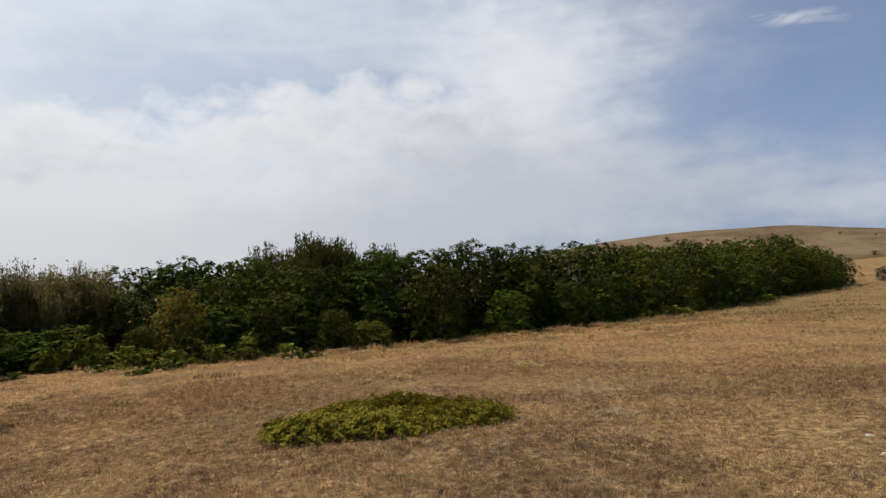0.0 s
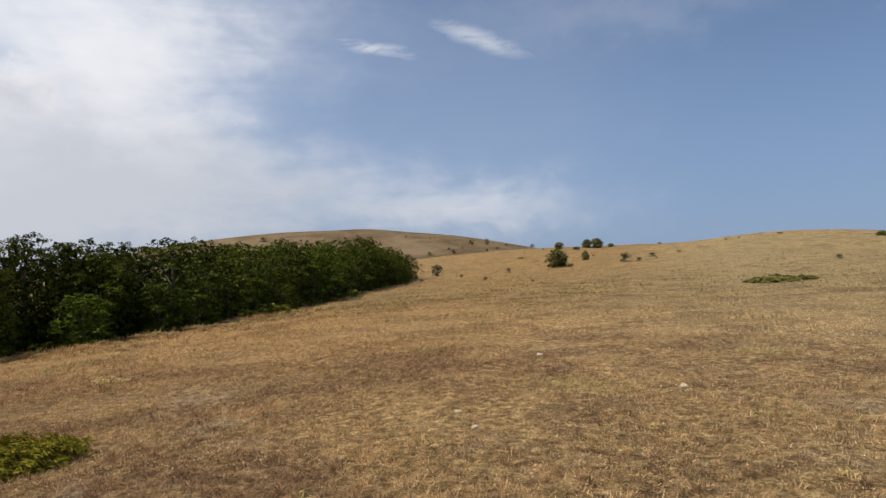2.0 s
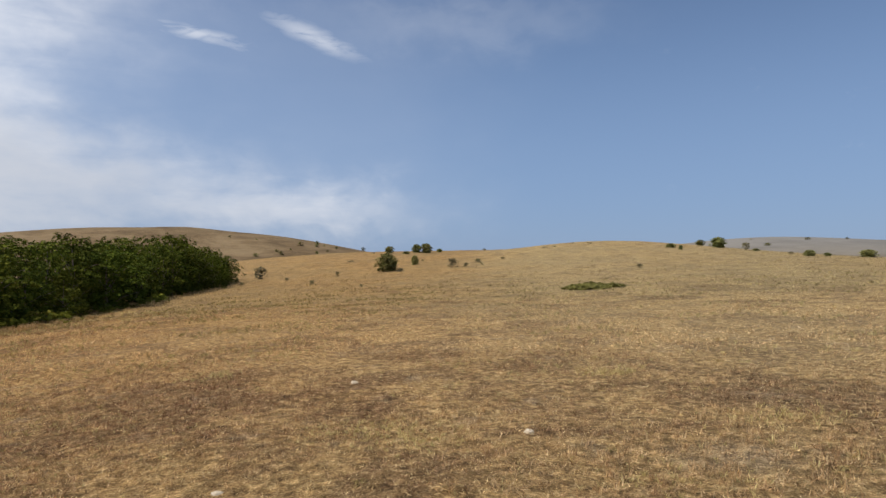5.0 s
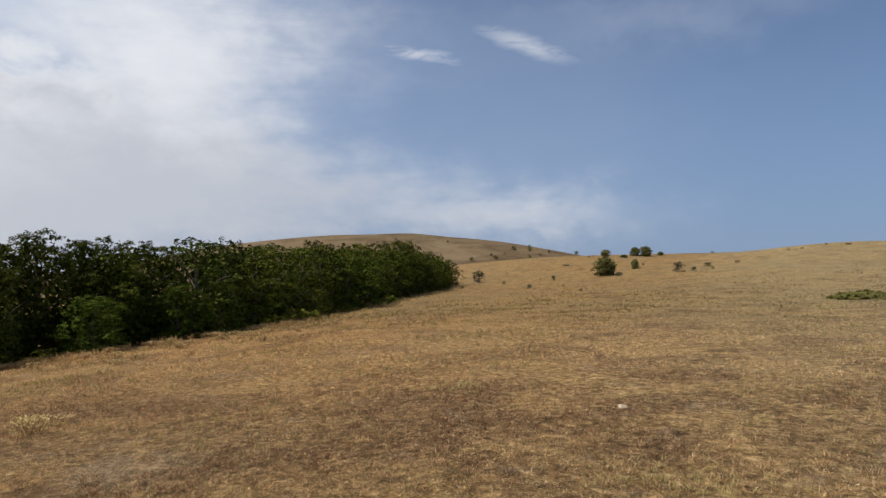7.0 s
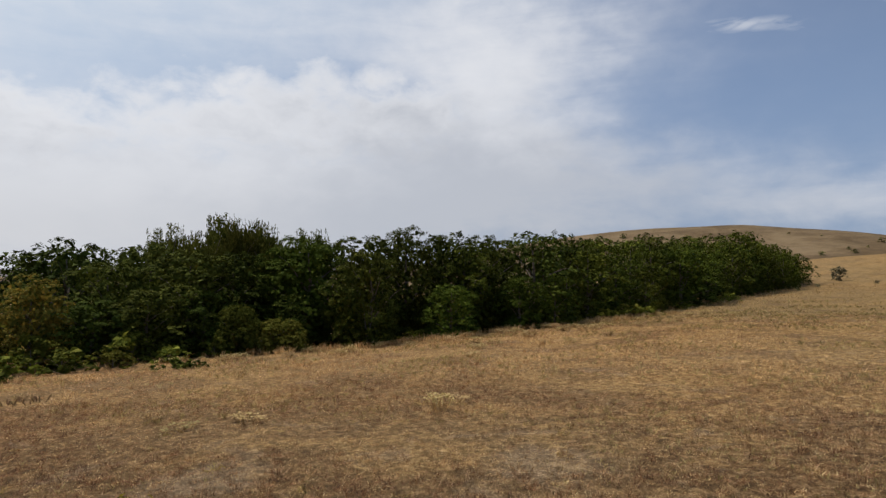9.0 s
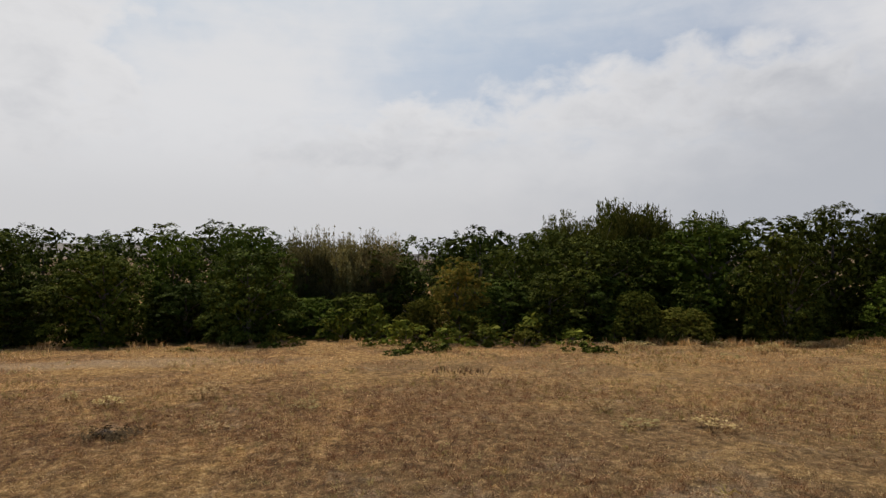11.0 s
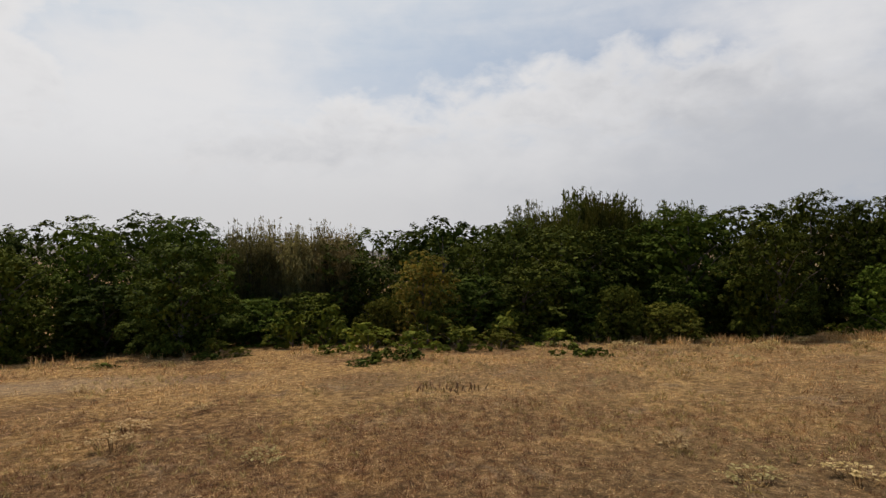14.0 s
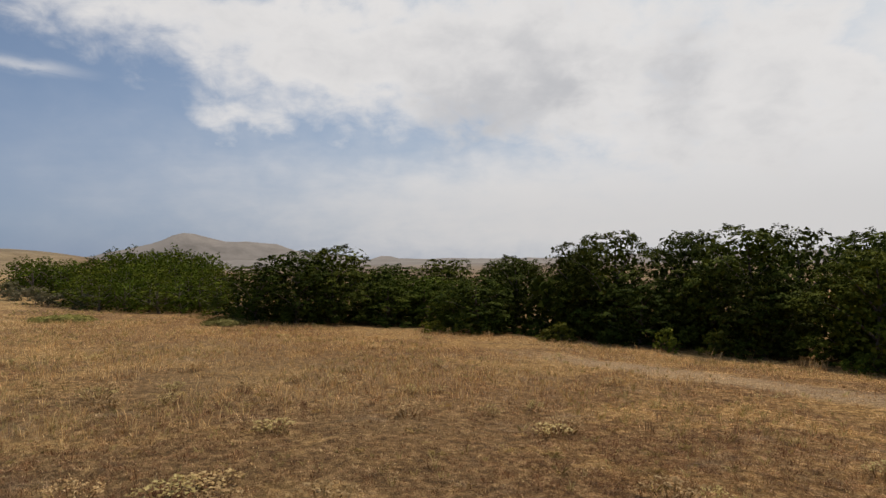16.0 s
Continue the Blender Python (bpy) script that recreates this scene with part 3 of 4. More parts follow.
def upright_crown(rng, tall, wide, wands, per, leaf, spires=9):
    """Fine wands gathered in several steep spires, with narrow leaves along them."""
    cs, ns, pieces = [], [], []
    heads = []
    for k in range(spires):
        a, f = k * 2.4 + rng.normal(0, 0.3), math.sqrt((k + 0.3) / spires)
        heads.append((math.cos(a) * f * wide * 0.85, math.sin(a) * f * wide * 0.85, tall * rng.uniform(0.88, 1.0) * (1 - 0.24 * f * f)))
    for k in range(wands):
        hx, hy, hz = heads[k % spires]
        root = np.array([hx * 0.55, hy * 0.55, tall * rng.uniform(0.0, 0.12)]) + rng.normal(0, 0.06 * wide, 3) * np.array([1, 1, 0])
        top = np.array([hx, hy, hz * rng.uniform(0.8, 1.0)]) + rng.normal(0, 0.13 * wide, 3) * np.array([1, 1, 0.1])
        u = rng.random((per, 1)) ** 0.65
        cs.append(root + (top - root) * u + rng.normal(0, 0.075 * wide, (per, 3)) * (1.25 - u) * np.array([1, 1, 0.5]))
        o = rng.normal(0, 0.7, (per, 3))
        o[:, 2] *= 0.3
        ns.append(o)
        s = np.linspace(0, 1, 3)[:, None]
        pieces.append(tube(root + (top - root) * s, [0.014, 0.008, 0.002], 3))
    v1, q1 = leaves(rng, np.concatenate(cs), np.concatenate(ns), leaf, 4.2, 0.25, 2.6)
    return joined([(v1, q1)] + pieces)


def tree(name, label, seed, tall, wide, leaf_mat, clumps=130, per=80, leaf=0.060, style="round", thick=0.11, group="", category="tree", waist=0.36, stems=7, crown_label="", core=1.2):
    rng = np.random.default_rng(seed)
    base = thing(name, label, category, group)
    v, q = limbs(rng, tall, wide, stems, thick)
    part("trunk", mesh_from("trunk", v, q, smooth=True), BARK, base)
    if style == "round":
        v, q = crown(rng, tall, wide, clumps, per, leaf, waist=waist, core=core)
    else:
        v, q = upright_crown(rng, tall, wide, clumps, per, leaf)
    part("crown", mesh_from("crown", v, q), leaf_mat, base, crown_label)
    return base


def place(x, y, turn=0.0, size=1.0, sink=0.05, wide=None):
    w = wide or size
    return Matrix.Translation((x, y, ground_at(x, y) - sink)) @ Matrix.Rotation(radians(turn), 4, "Z") @ Matrix.Diagonal((w, w, size, 1))


GROVE = "trees of the grove"
OAK_LABEL = "dense dark green broadleaf tree with foliage down to the ground"
oaks = [tree("oak_tree", OAK_LABEL, 10 + k, 4.4, 2.1, OAK, group=GROVE) for k in range(5)]
light_oaks = [tree("oak_tree", "lighter green broadleaf tree in the grove", 30 + k, 4.4, 2.0, LIGHT_OAK, group=GROVE) for k in range(2)]
back_oaks = [tree("oak_tree", "dark green broadleaf tree deep in the grove", 40 + k, 4.4, 2.3, OAK, group=GROVE, clumps=100, per=30, leaf=0.10, core=0.8) for k in range(3)]
north_oaks = [tree("oak_tree", "mid-green broadleaf tree at the northern end of the grove", 46 + k, 4.4, 2.3, SIDE_LIT_OAK, group=GROVE, clumps=100, per=30, leaf=0.10, core=0.8) for k in range(3)]
used = set()


def plant(proto, x, y, turn, size, wide=None):
    """Sets the prototype itself at its first place, and copies it to the others."""
    m = place(x, y, turn, size, wide=wide)
    if proto not in used:
        used.add(proto)
        proto.matrix_basis = m
        return proto
    return copy_thing(proto, m @ Matrix.Diagonal([1 / v for v in proto.scale] + [1]))


EDGE = ((-34, -9.5), (-30, -12.0), (-26, -15.5), (-22, -18.8), (-17, -20.4), (-12, -22.0), (-6, -22.9), (0, -23.6), (8, -24.6), (16, -24.2), (24, -24.2), (32, -25.2), (47, -27.8), (60, -30.0), (76, -33.5), (84, -37.0))
EDGE_Y, EDGE_X = [p[0] for p in EDGE], [p[1] for p in EDGE]


def edge_x(y):
    """Where the grove's edge runs."""
    return float(np.interp(y, EDGE_Y, EDGE_X))


TOPS = ((-26, 0.5), (-22.7, 0.85), (-20.6, 1.9), (-15.4, 2.1), (-12.5, 1.95), (-8.6, 2.15), (-5.3, 2.05), (-4, 1.6), (0, 1.9), (4, 2.1), (6, 2.3), (8, 2.4), (10.5, 2.5), (12.3, 2.65), (16, 3.2), (19, 3.0), (21, 3.35), (23, 3.0),
        (27.5, 3.55), (30, 3.15), (34, 3.2), (38, 3.7), (47, 3.75), (55.6, 4.4), (60, 5.2), (63, 4.6), (72, 4.3), (79, 3.7), (85, 2.8))


def skyline(y):
    """Height of the tree tops along the grove."""
    return float(np.interp(y, [p[0] for p in TOPS], [p[1] for p in TOPS]))


def make_grove():
    """Four ranks of trees behind the grove's edge."""
    rng = np.random.default_rng(5)
    for row, (back, gap) in enumerate(((1.4, 2.3), (3.5, 2.5), (7.4, 3.4), (12.5, 4.4))):
        y = -23.5 + row
        while y < 86 - row * 1.5:
            bay = -2.6 < y < 9.5
            x = edge_x(y) - back + rng.normal(0, 0.85 if row == 0 else 0.7) - 1.6 * (bay and row == 0)
            z = ground_at(x, y)
            want = skyline(y) + 0.02 * (back - 4) + float(np.clip(rng.normal(-0.05, 0.22), -0.4, 0.2)) - 0.05 * (row > 1) - (skyline(y) - z) * rng.uniform(0.10, 0.52) * (row == 0) - 0.55 * (row == 1 and bay)
            bearing = math.degrees(math.atan2(-(x + 5.0), y + 0.2))
            if row > 1 and (58 < bearing < 76 or 89 < bearing < 102):
                want -= 0.45
            size = max(0.5, (want - z) / 4.12)
            if row == 3 and not 70 < bearing < 125 or row == 1 and abs(y - 1.9) < 1.3 or row == 0 and (bay or 9.4 < y < 10.6) or row < 2 and 88.5 < bearing < 102.5:
                y += gap * 0.6
                continue
            # Trees get paler leaf colour northwards, standing in for the side light there.
            if y > 24:
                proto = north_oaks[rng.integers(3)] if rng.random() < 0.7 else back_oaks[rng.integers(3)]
            elif row > 1:
                proto = back_oaks[rng.integers(3)]
            else:
                proto = light_oaks[rng.integers(2)] if rng.random() < (0.45 if y > 9 else 0.14) else oaks[rng.integers(5)]
            plant(proto, x, y, rng.uniform(0, 360), size, wide=max(0.7, min(size, 1.2)) * rng.uniform(0.78, 1.15))
            y += gap * rng.uniform(0.8, 1.2) * (1 + max(0.0, y - 20) * 0.006)


def make_undergrowth():
    """Dark bushes added between the trunks to block sight of sunlit ground behind."""
    rng = np.random.default_rng(6)
    bushes = [tree("undergrowth_bush", "dark leafy bush in the shade of the grove", 48 + k, 2.2, 1.5, OAK, 30, 20, 0.11, thick=0.04, group="undergrowth of the grove", category="shrub", waist=0.4, stems=4, core=1.6) for k in range(2)]
    for k, y in enumerate(np.arange(-23.0, 30.0, 1.25)):
        if -4.5 < y < 9.5:
            continue
        back = (2.9, 6.0)[k % 2] + rng.normal(0, 0.3)
        plant(bushes[k % 2], edge_x(y) - back, y + rng.normal(0, 0.3), rng.uniform(0, 360), rng.uniform(0.75, 1.15), wide=rng.uniform(0.8, 1.1))


make_grove()
make_undergrowth()


# ---- single trees and shrubs of the grove ----
def make_special():
    rng = np.random.default_rng(9)
    willow = tree("willow_tree", "tall upright dark green willow rising above the grove", 51, 7.6, 1.9, WILLOW, 300, 60, 0.055, "upright", 0.12)
    pale = tree("willow_tree", "tall feathery grey-green willow with bare upright wands", 52, 7.0, 1.5, WILLOW, 230, 46, 0.042, "upright", 0.10)
    for proto, x, y, s, w in ((willow, -33.6, 10.4, 0.94, 1.15), (willow, -33.4, 11.6, 0.90, 1.1), (willow, -32.6, 14.2, 0.85, 0.9), (pale, -33.2, 8.2, 0.93, 1.2), (pale, -32.8, 7.2, 0.88, 1.1), (pale, -33.0, 12.8, 0.85, 0.8), (willow, -31.6, 10.4, 0.87, 0.8), (willow, -31.4, 11.8, 0.82, 0.85), (pale, -31.2, 8.8, 0.84, 0.9)):
        plant(proto, x, y, rng.uniform(0, 360), s, wide=w)
    brown = tree("dry_willow", "half-dry brown willow thicket with fine upright twigs", 53, 5.0, 1.35, DRY_TWIG, 260, 34, 0.036, "upright", 0.08, category="tree")
    for x, y, s in ((-28.6, -4.1, 0.94), (-28.9, -3.3, 0.97), (-28.5, -2.5, 0.9), (-29.0, -1.7, 0.95), (-28.6, -0.9, 0.9), (-29.7, -2.8, 0.92), (-29.7, -1.2, 0.88), (-29.6, -4.4, 0.86)):
        plant(brown, x, y, rng.uniform(0, 360), s)
    yellow = tree("field_maple", "small broadleaf tree with yellowing leaves", 54, 3.5, 1.5, YELLOW_LEAF, 110, 60, 0.06)
    plant(yellow, -25.9, 1.9, 0, 0.93, wide=0.85)
    for x, y, s, w in ((-25.9, -5.0, 0.40, 0.7), (-26.4, -3.5, 0.38, 0.7), (-26.8, -1.8, 0.42, 0.7), (-28.0, 0.2, 0.62, 0.7), (-26.4, 3.6, 0.55, 0.8), (-26.0, 5.4, 0.6, 0.8), (-26.3, 7.2, 0.62, 0.8)):
        plant(light_oaks[0] if y < 0 and int(100 * s) % 2 == 0 else oaks[int(100 * s) % 5], x, y, rng.uniform(0, 360), s, wide=w)
    scrub = tree("scrub_bush", "rounded fine-leaved green shrub at the grove edge", 55, 1.9, 1.25, SCRUB, 120, 36, 0.045, thick=0.05, category="shrub")
    for x, y, s, w in ((-24.7, 8.1, 1.02, 0.8), (-24.5, 9.6, 0.72, 1.0), (-25.7, 0.6, 0.85, 0.7)):
        plant(scrub, x, y, rng.uniform(0, 360), s, wide=w)
    bramble = [tree("bramble_bush", "low light green leafy bramble at the grove edge", 60 + k, 1.15, 1.0, BRAMBLE, 40, 24, 0.085, thick=0.03, category="shrub", group="low shrubs at the grove edge", waist=0.25, core=0.15) for k in range(3)]
    spots = [(-23.4, 0.0, 1.0, 1.2), (-23.0, 1.4, 0.75, 1.0), (-23.1, 2.6, 0.9, 1.1), (-23.5, 3.9, 0.85, 1.0), (-24.4, 1.8, 1.3, 1.2), (-24.9, 4.6, 1.3, 1.2), (-24.8, -2.2, 1.35, 1.1),
             (-25.3, -1.2, 1.5, 1.1), (-23.9, 5.6, 0.7, 0.9), (-24.3, 7.2, 0.8, 0.8), (-22.7, -1.0, 0.35, 0.6), (-22.6, -3.4, 0.35, 0.5), (-19.0, -21.3, 0.9, 1.0), (-18.0, -22.3, 0.6, 0.8),
             (-24.2, 30.6, 0.95, 1.5), (-24.5, 32.4, 0.75, 1.2), (-24.0, 15.5, 0.6, 0.8), (-27.0, 46.0, 0.8, 1.2), (-23.4, -5.2, 0.5, 0.6), (-22.3, -9.5, 0.45, 0.6)]
    for k, (x, y, s, w) in enumerate(spots):
        plant(bramble[k % 3], x, y, rng.uniform(0, 360), s * 0.78, wide=w * 0.8)
    for k in range(26):
        y = rng.uniform(-19, 60)
        if not -4 < y < 8:
            plant(bramble[k % 3], edge_x(y) + rng.uniform(-0.4, 0.5), y, rng.uniform(0, 360), rng.uniform(0.35, 0.8), wide=rng.uniform(0.4, 0.8))
    sprig = tree("oak_sprig", "knee-high leafy oak sprig in the dry grass", 66, 0.34, 0.5, OAK, 20, 11, 0.06, thick=0.012, category="shrub", group="low shrubs at the grove edge", waist=0.3, core=0.1)
    for x, y, s, w in ((-20.6, 5.0, 1.0, 1.1), (-20.3, 5.5, 0.8, 0.8), (-20.4, 0.3, 1.1, 1.2), (-20.9, 0.9, 0.9, 1.0), (-20.0, -0.2, 0.6, 0.9), (-20.9, -6.1, 0.4, 0.9), (-22.0, -4.0, 0.6, 0.8)):
        plant(sprig, x, y, rng.uniform(0, 360), s, wide=w)
    for y in (-7.5, -5.6, -3.6, -1.4, 0.6, 2.4, 4.2, 6.0):
        x = -34.8 + rng.normal(0, 0.5)
        plant(back_oaks[int(y) % 3], x, y, rng.uniform(0, 360), (1.95 + 0.03 * y - 0.25 * (y < 0) - ground_at(x, y)) / 4.2, wide=1.1)
    # southern end of the grove
    for proto, x, y, s, w in ((oaks[0], -14.3, -27.6, 0.75, 1.0), (oaks[2], -16.2, -27.8, 0.84, 1.0), (oaks[3], -12.9, -28.8, 0.62, 0.8), (oaks[1], -19.4, -28.6, 0.68, 0.95), (oaks[4], -22.2, -28.4, 0.80, 1.0),
                              (light_oaks[0], -20.3, -26.6, 0.56, 0.9), (oaks[1], -18.2, -26.6, 0.5, 0.8), (oaks[2], -17.6, -30.5, 0.66, 0.9), (oaks[0], -25.5, -28.0, 0.8, 1.0), (oaks[3], -28.5, -26.0, 0.9, 1.0),
                              (back_oaks[0], -15.6, -30.4, 0.72, 1.0), (back_oaks[1], -18.4, -29.6, 0.6, 1.0), (back_oaks[2], -20.9, -31.0, 0.66, 1.1), (back_oaks[0], -23.9, -30.6, 0.72, 1.1), (back_oaks[1], -13.4, -31.0, 0.55, 0.9), (back_oaks[2], -27.4, -29.4, 0.85, 1.1)):
        plant(proto, x, y, rng.uniform(0, 360), s, wide=w)
    hazel = [tree("hazel_tree", "low rounded green tree in a dense thicket", 90 + k, 4.4, 2.3, THICKET, group="trees of the southern thicket", clumps=50, per=18, leaf=0.12, core=0.6) for k in range(2)]
    for k in range(130):
        u, w = (k + 0.5) / 130, (k * 0.618 + 0.05 * rng.random()) % 1.0
        d = 34 + 19 * u
        x, y = -3.8 + 0.08 * (d - 33) - w * (9.3 + 0.2 * (d - 33)), -(d + 1.9) + 3.0 * w * (1 - u)
        if w < 0.27 and u < 0.6:
            continue
        top = -0.1 + 2.2 * u ** 0.8 * float(np.interp(w, (0, 0.15, 0.28, 0.45, 0.8, 1), (0.8, 0.8, 0.55, 1, 1, 0.85))) + rng.normal(0, 0.12)
        plant(hazel[k % 2], x, y, rng.uniform(0, 360), max(0.2, (top - ground_at(x, y)) / 4.2), wide=rng.uniform(0.42, 0.72) + 0.15 * u)
    grey = tree("grey_scrub", "small grey-green steppe shrub on dry grass", 57, 0.8, 0.6, GREY_SCRUB, 50, 22, 0.045, thick=0.02, waist=0.45, core=0.3, category="shrub", group="scattered steppe shrubs")
    for x, y, s, w in ((-6.7, -36.6, 1.1, 1.2), (-5.0, -38.5, 0.9, 1.4), (-4.4, -40.2, 1.3, 1.3), (-3.4, -43.0, 1.0, 1.4), (-6.0, -41.0, 1.1, 1.6), (-2.5, -46.0, 1.3, 1.6)):
        plant(grey, x, y, rng.uniform(0, 360), s, wide=w)
    return grey


grey_scrub = make_special()


def make_steppe_shrubs():
    rng = np.random.default_rng(12)
    dark = tree("steppe_bush", "rounded dark green bush standing on the dry slope", 70, 3.0, 1.55, STEPPE_LEAF, 110, 40, 0.09, thick=0.07, waist=0.42, category="shrub", group="scattered steppe shrubs")
    for x, y, s, w in ((-16.9, 90.4, 0.95, 1.2), (-26.6, 146.0, 0.6, 0.8), (-22.3, 144.8, 0.26, 0.7), (-21.0, 153.5, 0.75, 0.95), (-18.6, 153.5, 0.85, 1.1), (-15.6, 157.6, 0.34, 0.57), (-13.8, 98.2, 0.55, 0.48),
                       (27.0, 100.4, 0.26, 0.62), (27.2, 95.7, 0.25, 0.25), (35.6, 113.3, 0.37, 0.57), (35.9, 105.0, 0.62, 0.93), (38.5, 96.6, 0.16, 0.38), (38.0, 79.5, 0.28, 0.53), (39.7, 78.7, 0.17, 0.32), (44.0, 78.0, 0.34, 0.7)):
        plant(dark, x, y, rng.uniform(0, 360), s, wide=w)
    for x, y, s, w in ((-6.9, 89.1, 1.9, 1.4), (-5.0, 89.0, 0.84, 0.7), (-3.5, 94.1, 0.9, 1.0), (-2.7, 90.0, 0.5, 0.43), (0.3, 96.9, 0.45, 0.76), (-14.7, 89.1, 0.74, 1.1), (-22.9, 84.5, 0.95, 0.55), (-12.3, 53.0, 0.4, 0.3), (13.7, 62.6, 0.6, 0.6)):
        plant(grey_scrub, x, y, rng.uniform(0, 360), s, wide=w)
    for x, y, s, w in ((39.0, 101.8, 1.65, 1.2), (38.5, 85.5, 0.55, 0.73), (43.2, 65.0, 0.36, 0.48), (-28.2, 78.9, 0.58, 0.5), (-19.9, 63.3, 0.68, 0.6), (-31.5, 72.3, 0.54, 0.54), (-27.2, 109.8, 0.4, 1.4), (-34.2, 85.0, 2.4, 1.8),
                       (7.6, 108.9, 0.4, 0.5), (9.6, 109.9, 0.4, 0.5), (13.3, 114.5, 0.4, 0.54), (15.9, 112.1, 0.4, 1.06), (-13.2, 103.4, 0.49, 0.48), (-29.1, 139.2, 0.65, 0.54), (-4.2, 162.1, 0.75, 1.0)):
        plant(grey_scrub, x, y, rng.uniform(0, 360), s, wide=w)
    small = tree("steppe_bush", "small dark bush on a far dry hillside", 71, 2.6, 1.5, STEPPE_LEAF, 40, 10, 0.26, thick=0.07, waist=0.45, core=0.15, category="shrub", group="scattered steppe shrubs")
    for x, y, s in ((-96.4, 289.4, 1.0), (-92.9, 304.7, 0.8), (-89.9, 294.7, 0.75), (-99.8, 266.7, 0.6), (-95.4, 260.6, 0.85), (-103.0, 251.0, 0.8), (-95.9, 274.3, 0.4), (-132.0, 289.0, 0.5), (-163.5, 254.8, 0.9), (-195.1, 254.0, 1.2),
                    (-175.2, 257.4, 0.5), (-164.4, 262.5, 0.5), (-159.0, 272.3, 0.4), (-82.9, 272.4, 0.6), (-81.4, 300.5, 0.6), (-73.6, 326.3, 0.9)):
        plant(small, x, y, rng.uniform(0, 360), s * 0.8, wide=s)
    for k in range(26):
        a, r = radians(rng.uniform(14, 42)), rng.uniform(190, 330)
        s = rng.uniform(0.12, 0.38)
        plant(small, -math.sin(a) * r, math.cos(a) * r, rng.uniform(0, 360), s, wide=s * 1.5)
    for k in range(14):
        a, r = radians(rng.uniform(-42, -18)), rng.uniform(480, 680)
        s = rng.uniform(0.4, 1.0)
        plant(small, -math.sin(a) * r, math.cos(a) * r, rng.uniform(0, 360), s, wide=s * 2.0)


make_steppe_shrubs()


# ---- low juniper mat ----
def mat_plant(name, label, seed, long, wide, high, sprays, leaf, mat, per=26):
    """A low spreading plant with flat sprays close to the ground."""
    rng = np.random.default_rng(seed)
    base = thing(name, label, "shrub")
    cs, ns = [], []
    for _ in range(sprays):
        a, f = rng.random() * 6.283, math.sqrt(rng.random())
        edge = 1 + 0.10 * math.sin(3 * a + seed) + 0.07 * math.sin(7 * a)
        x, y = math.cos(a) * f * long * edge, math.sin(a) * f * wide * edge
        h = high * (1 - f ** 3) ** 0.6 * rng.uniform(0.3, 1.1) * (0.8 + 0.25 * math.sin(2.6 * x + 1) * math.sin(3.1 * y))
        out = np.array([math.cos(a), math.sin(a), 0.35])
        turn = rng.normal(0, 0.5)
        d = np.array([out[0] * math.cos(turn) - out[1] * math.sin(turn), out[0] * math.sin(turn) + out[1] * math.cos(turn), rng.uniform(0.05, 0.5)])
        u = rng.random((per, 1))
        cs.append(np.array([x, y, h]) + d * u * 0.26 + rng.normal(0, 0.018, (per, 3)) + np.array([0, 0, 0.01]) - np.array([0, 0, 0.16]) * (u - 0.3) ** 2)
        ns.append(np.tile(d * 0.5 + np.array([0, 0, 0.6]), (per, 1)))
    v, q = leaves(rng, np.concatenate(cs), np.concatenate(ns), leaf, 2.8)
    part("foliage", mesh_from("foliage", v, q), mat, base)
    pieces = []
    for k in range(26):
        a = k * 2.4
        s = np.linspace(0, 1, 5)[:, None]
        end = np.array([math.cos(a) * long * 0.9, math.sin(a) * wide * 0.9, 0.03])
        pieces.append(tube(s * end * rng.uniform(0.5, 1) + np.array([0, 0, 0.35 * high]) * np.sin(s * 3.1) + rng.normal(0, 0.02, (5, 3)), np.linspace(0.018, 0.006, 5), 5))
    v, q = joined(pieces)
    part("stem", mesh_from("stem", v, q, smooth=True), BARK, base)
    return base


def slope_turn(x, y, turn):
    """A pose that lies on the slope."""
    dx = (ground_at(x + 0.8, y) - ground_at(x - 0.8, y)) / 1.6
    dy = (ground_at(x, y + 0.8) - ground_at(x, y - 0.8)) / 1.6
    up = Vector((-dx, -dy, 1)).normalized()
    q = Vector((0, 0, 1)).rotation_difference(up)
    return Matrix.Translation((x, y, ground_at(x, y))) @ q.to_matrix().to_4x4() @ Matrix.Rotation(radians(turn), 4, "Z")


near_mat = mat_plant("creeping_juniper", "low bright green creeping juniper mat on dry grass", 3, 1.42, 0.70, 0.28, 800, 0.021, JUNIPER, 40)
near_mat.matrix_basis = slope_turn(-6.2, 1.2, 77)
far_mat = mat_plant("creeping_juniper", "low green creeping shrub mat in the dry meadow", 8, 1.75, 1.2, 0.30, 460, 0.06, DULL_MAT, 16)
far_mat.matrix_basis = slope_turn(5.55, 38.3, 10)


for x, y, turn in ((-5.84, -28.8, 20), (-11.4, -27.4, 75)):
    low_mat = mat_plant("creeping_juniper", "flat dull green creeping shrub mat in dry grass", int(-x), 0.9 if x > -9 else 1.3, 0.7, 0.2, 300, 0.05, DULL_MAT, 16)
    low_mat.matrix_basis = slope_turn(x, y, turn)
ridge_mat = mat_plant("creeping_juniper", "flat green creeping shrub mat on the far meadow", 9, 1.5, 1.0, 0.4, 200, 0.09, SCRUB, 12)
ridge_mat.matrix_basis = slope_turn(41.4, 64.7, 20)


dead = mat_plant("dead_tussock", "dark brown dead grass tussock in the meadow", 14, 0.19, 0.10, 0.06, 44, 0.016, DEAD_GRASS, 16)
dead.matrix_basis = slope_turn(-10.69, -3.2, 100)


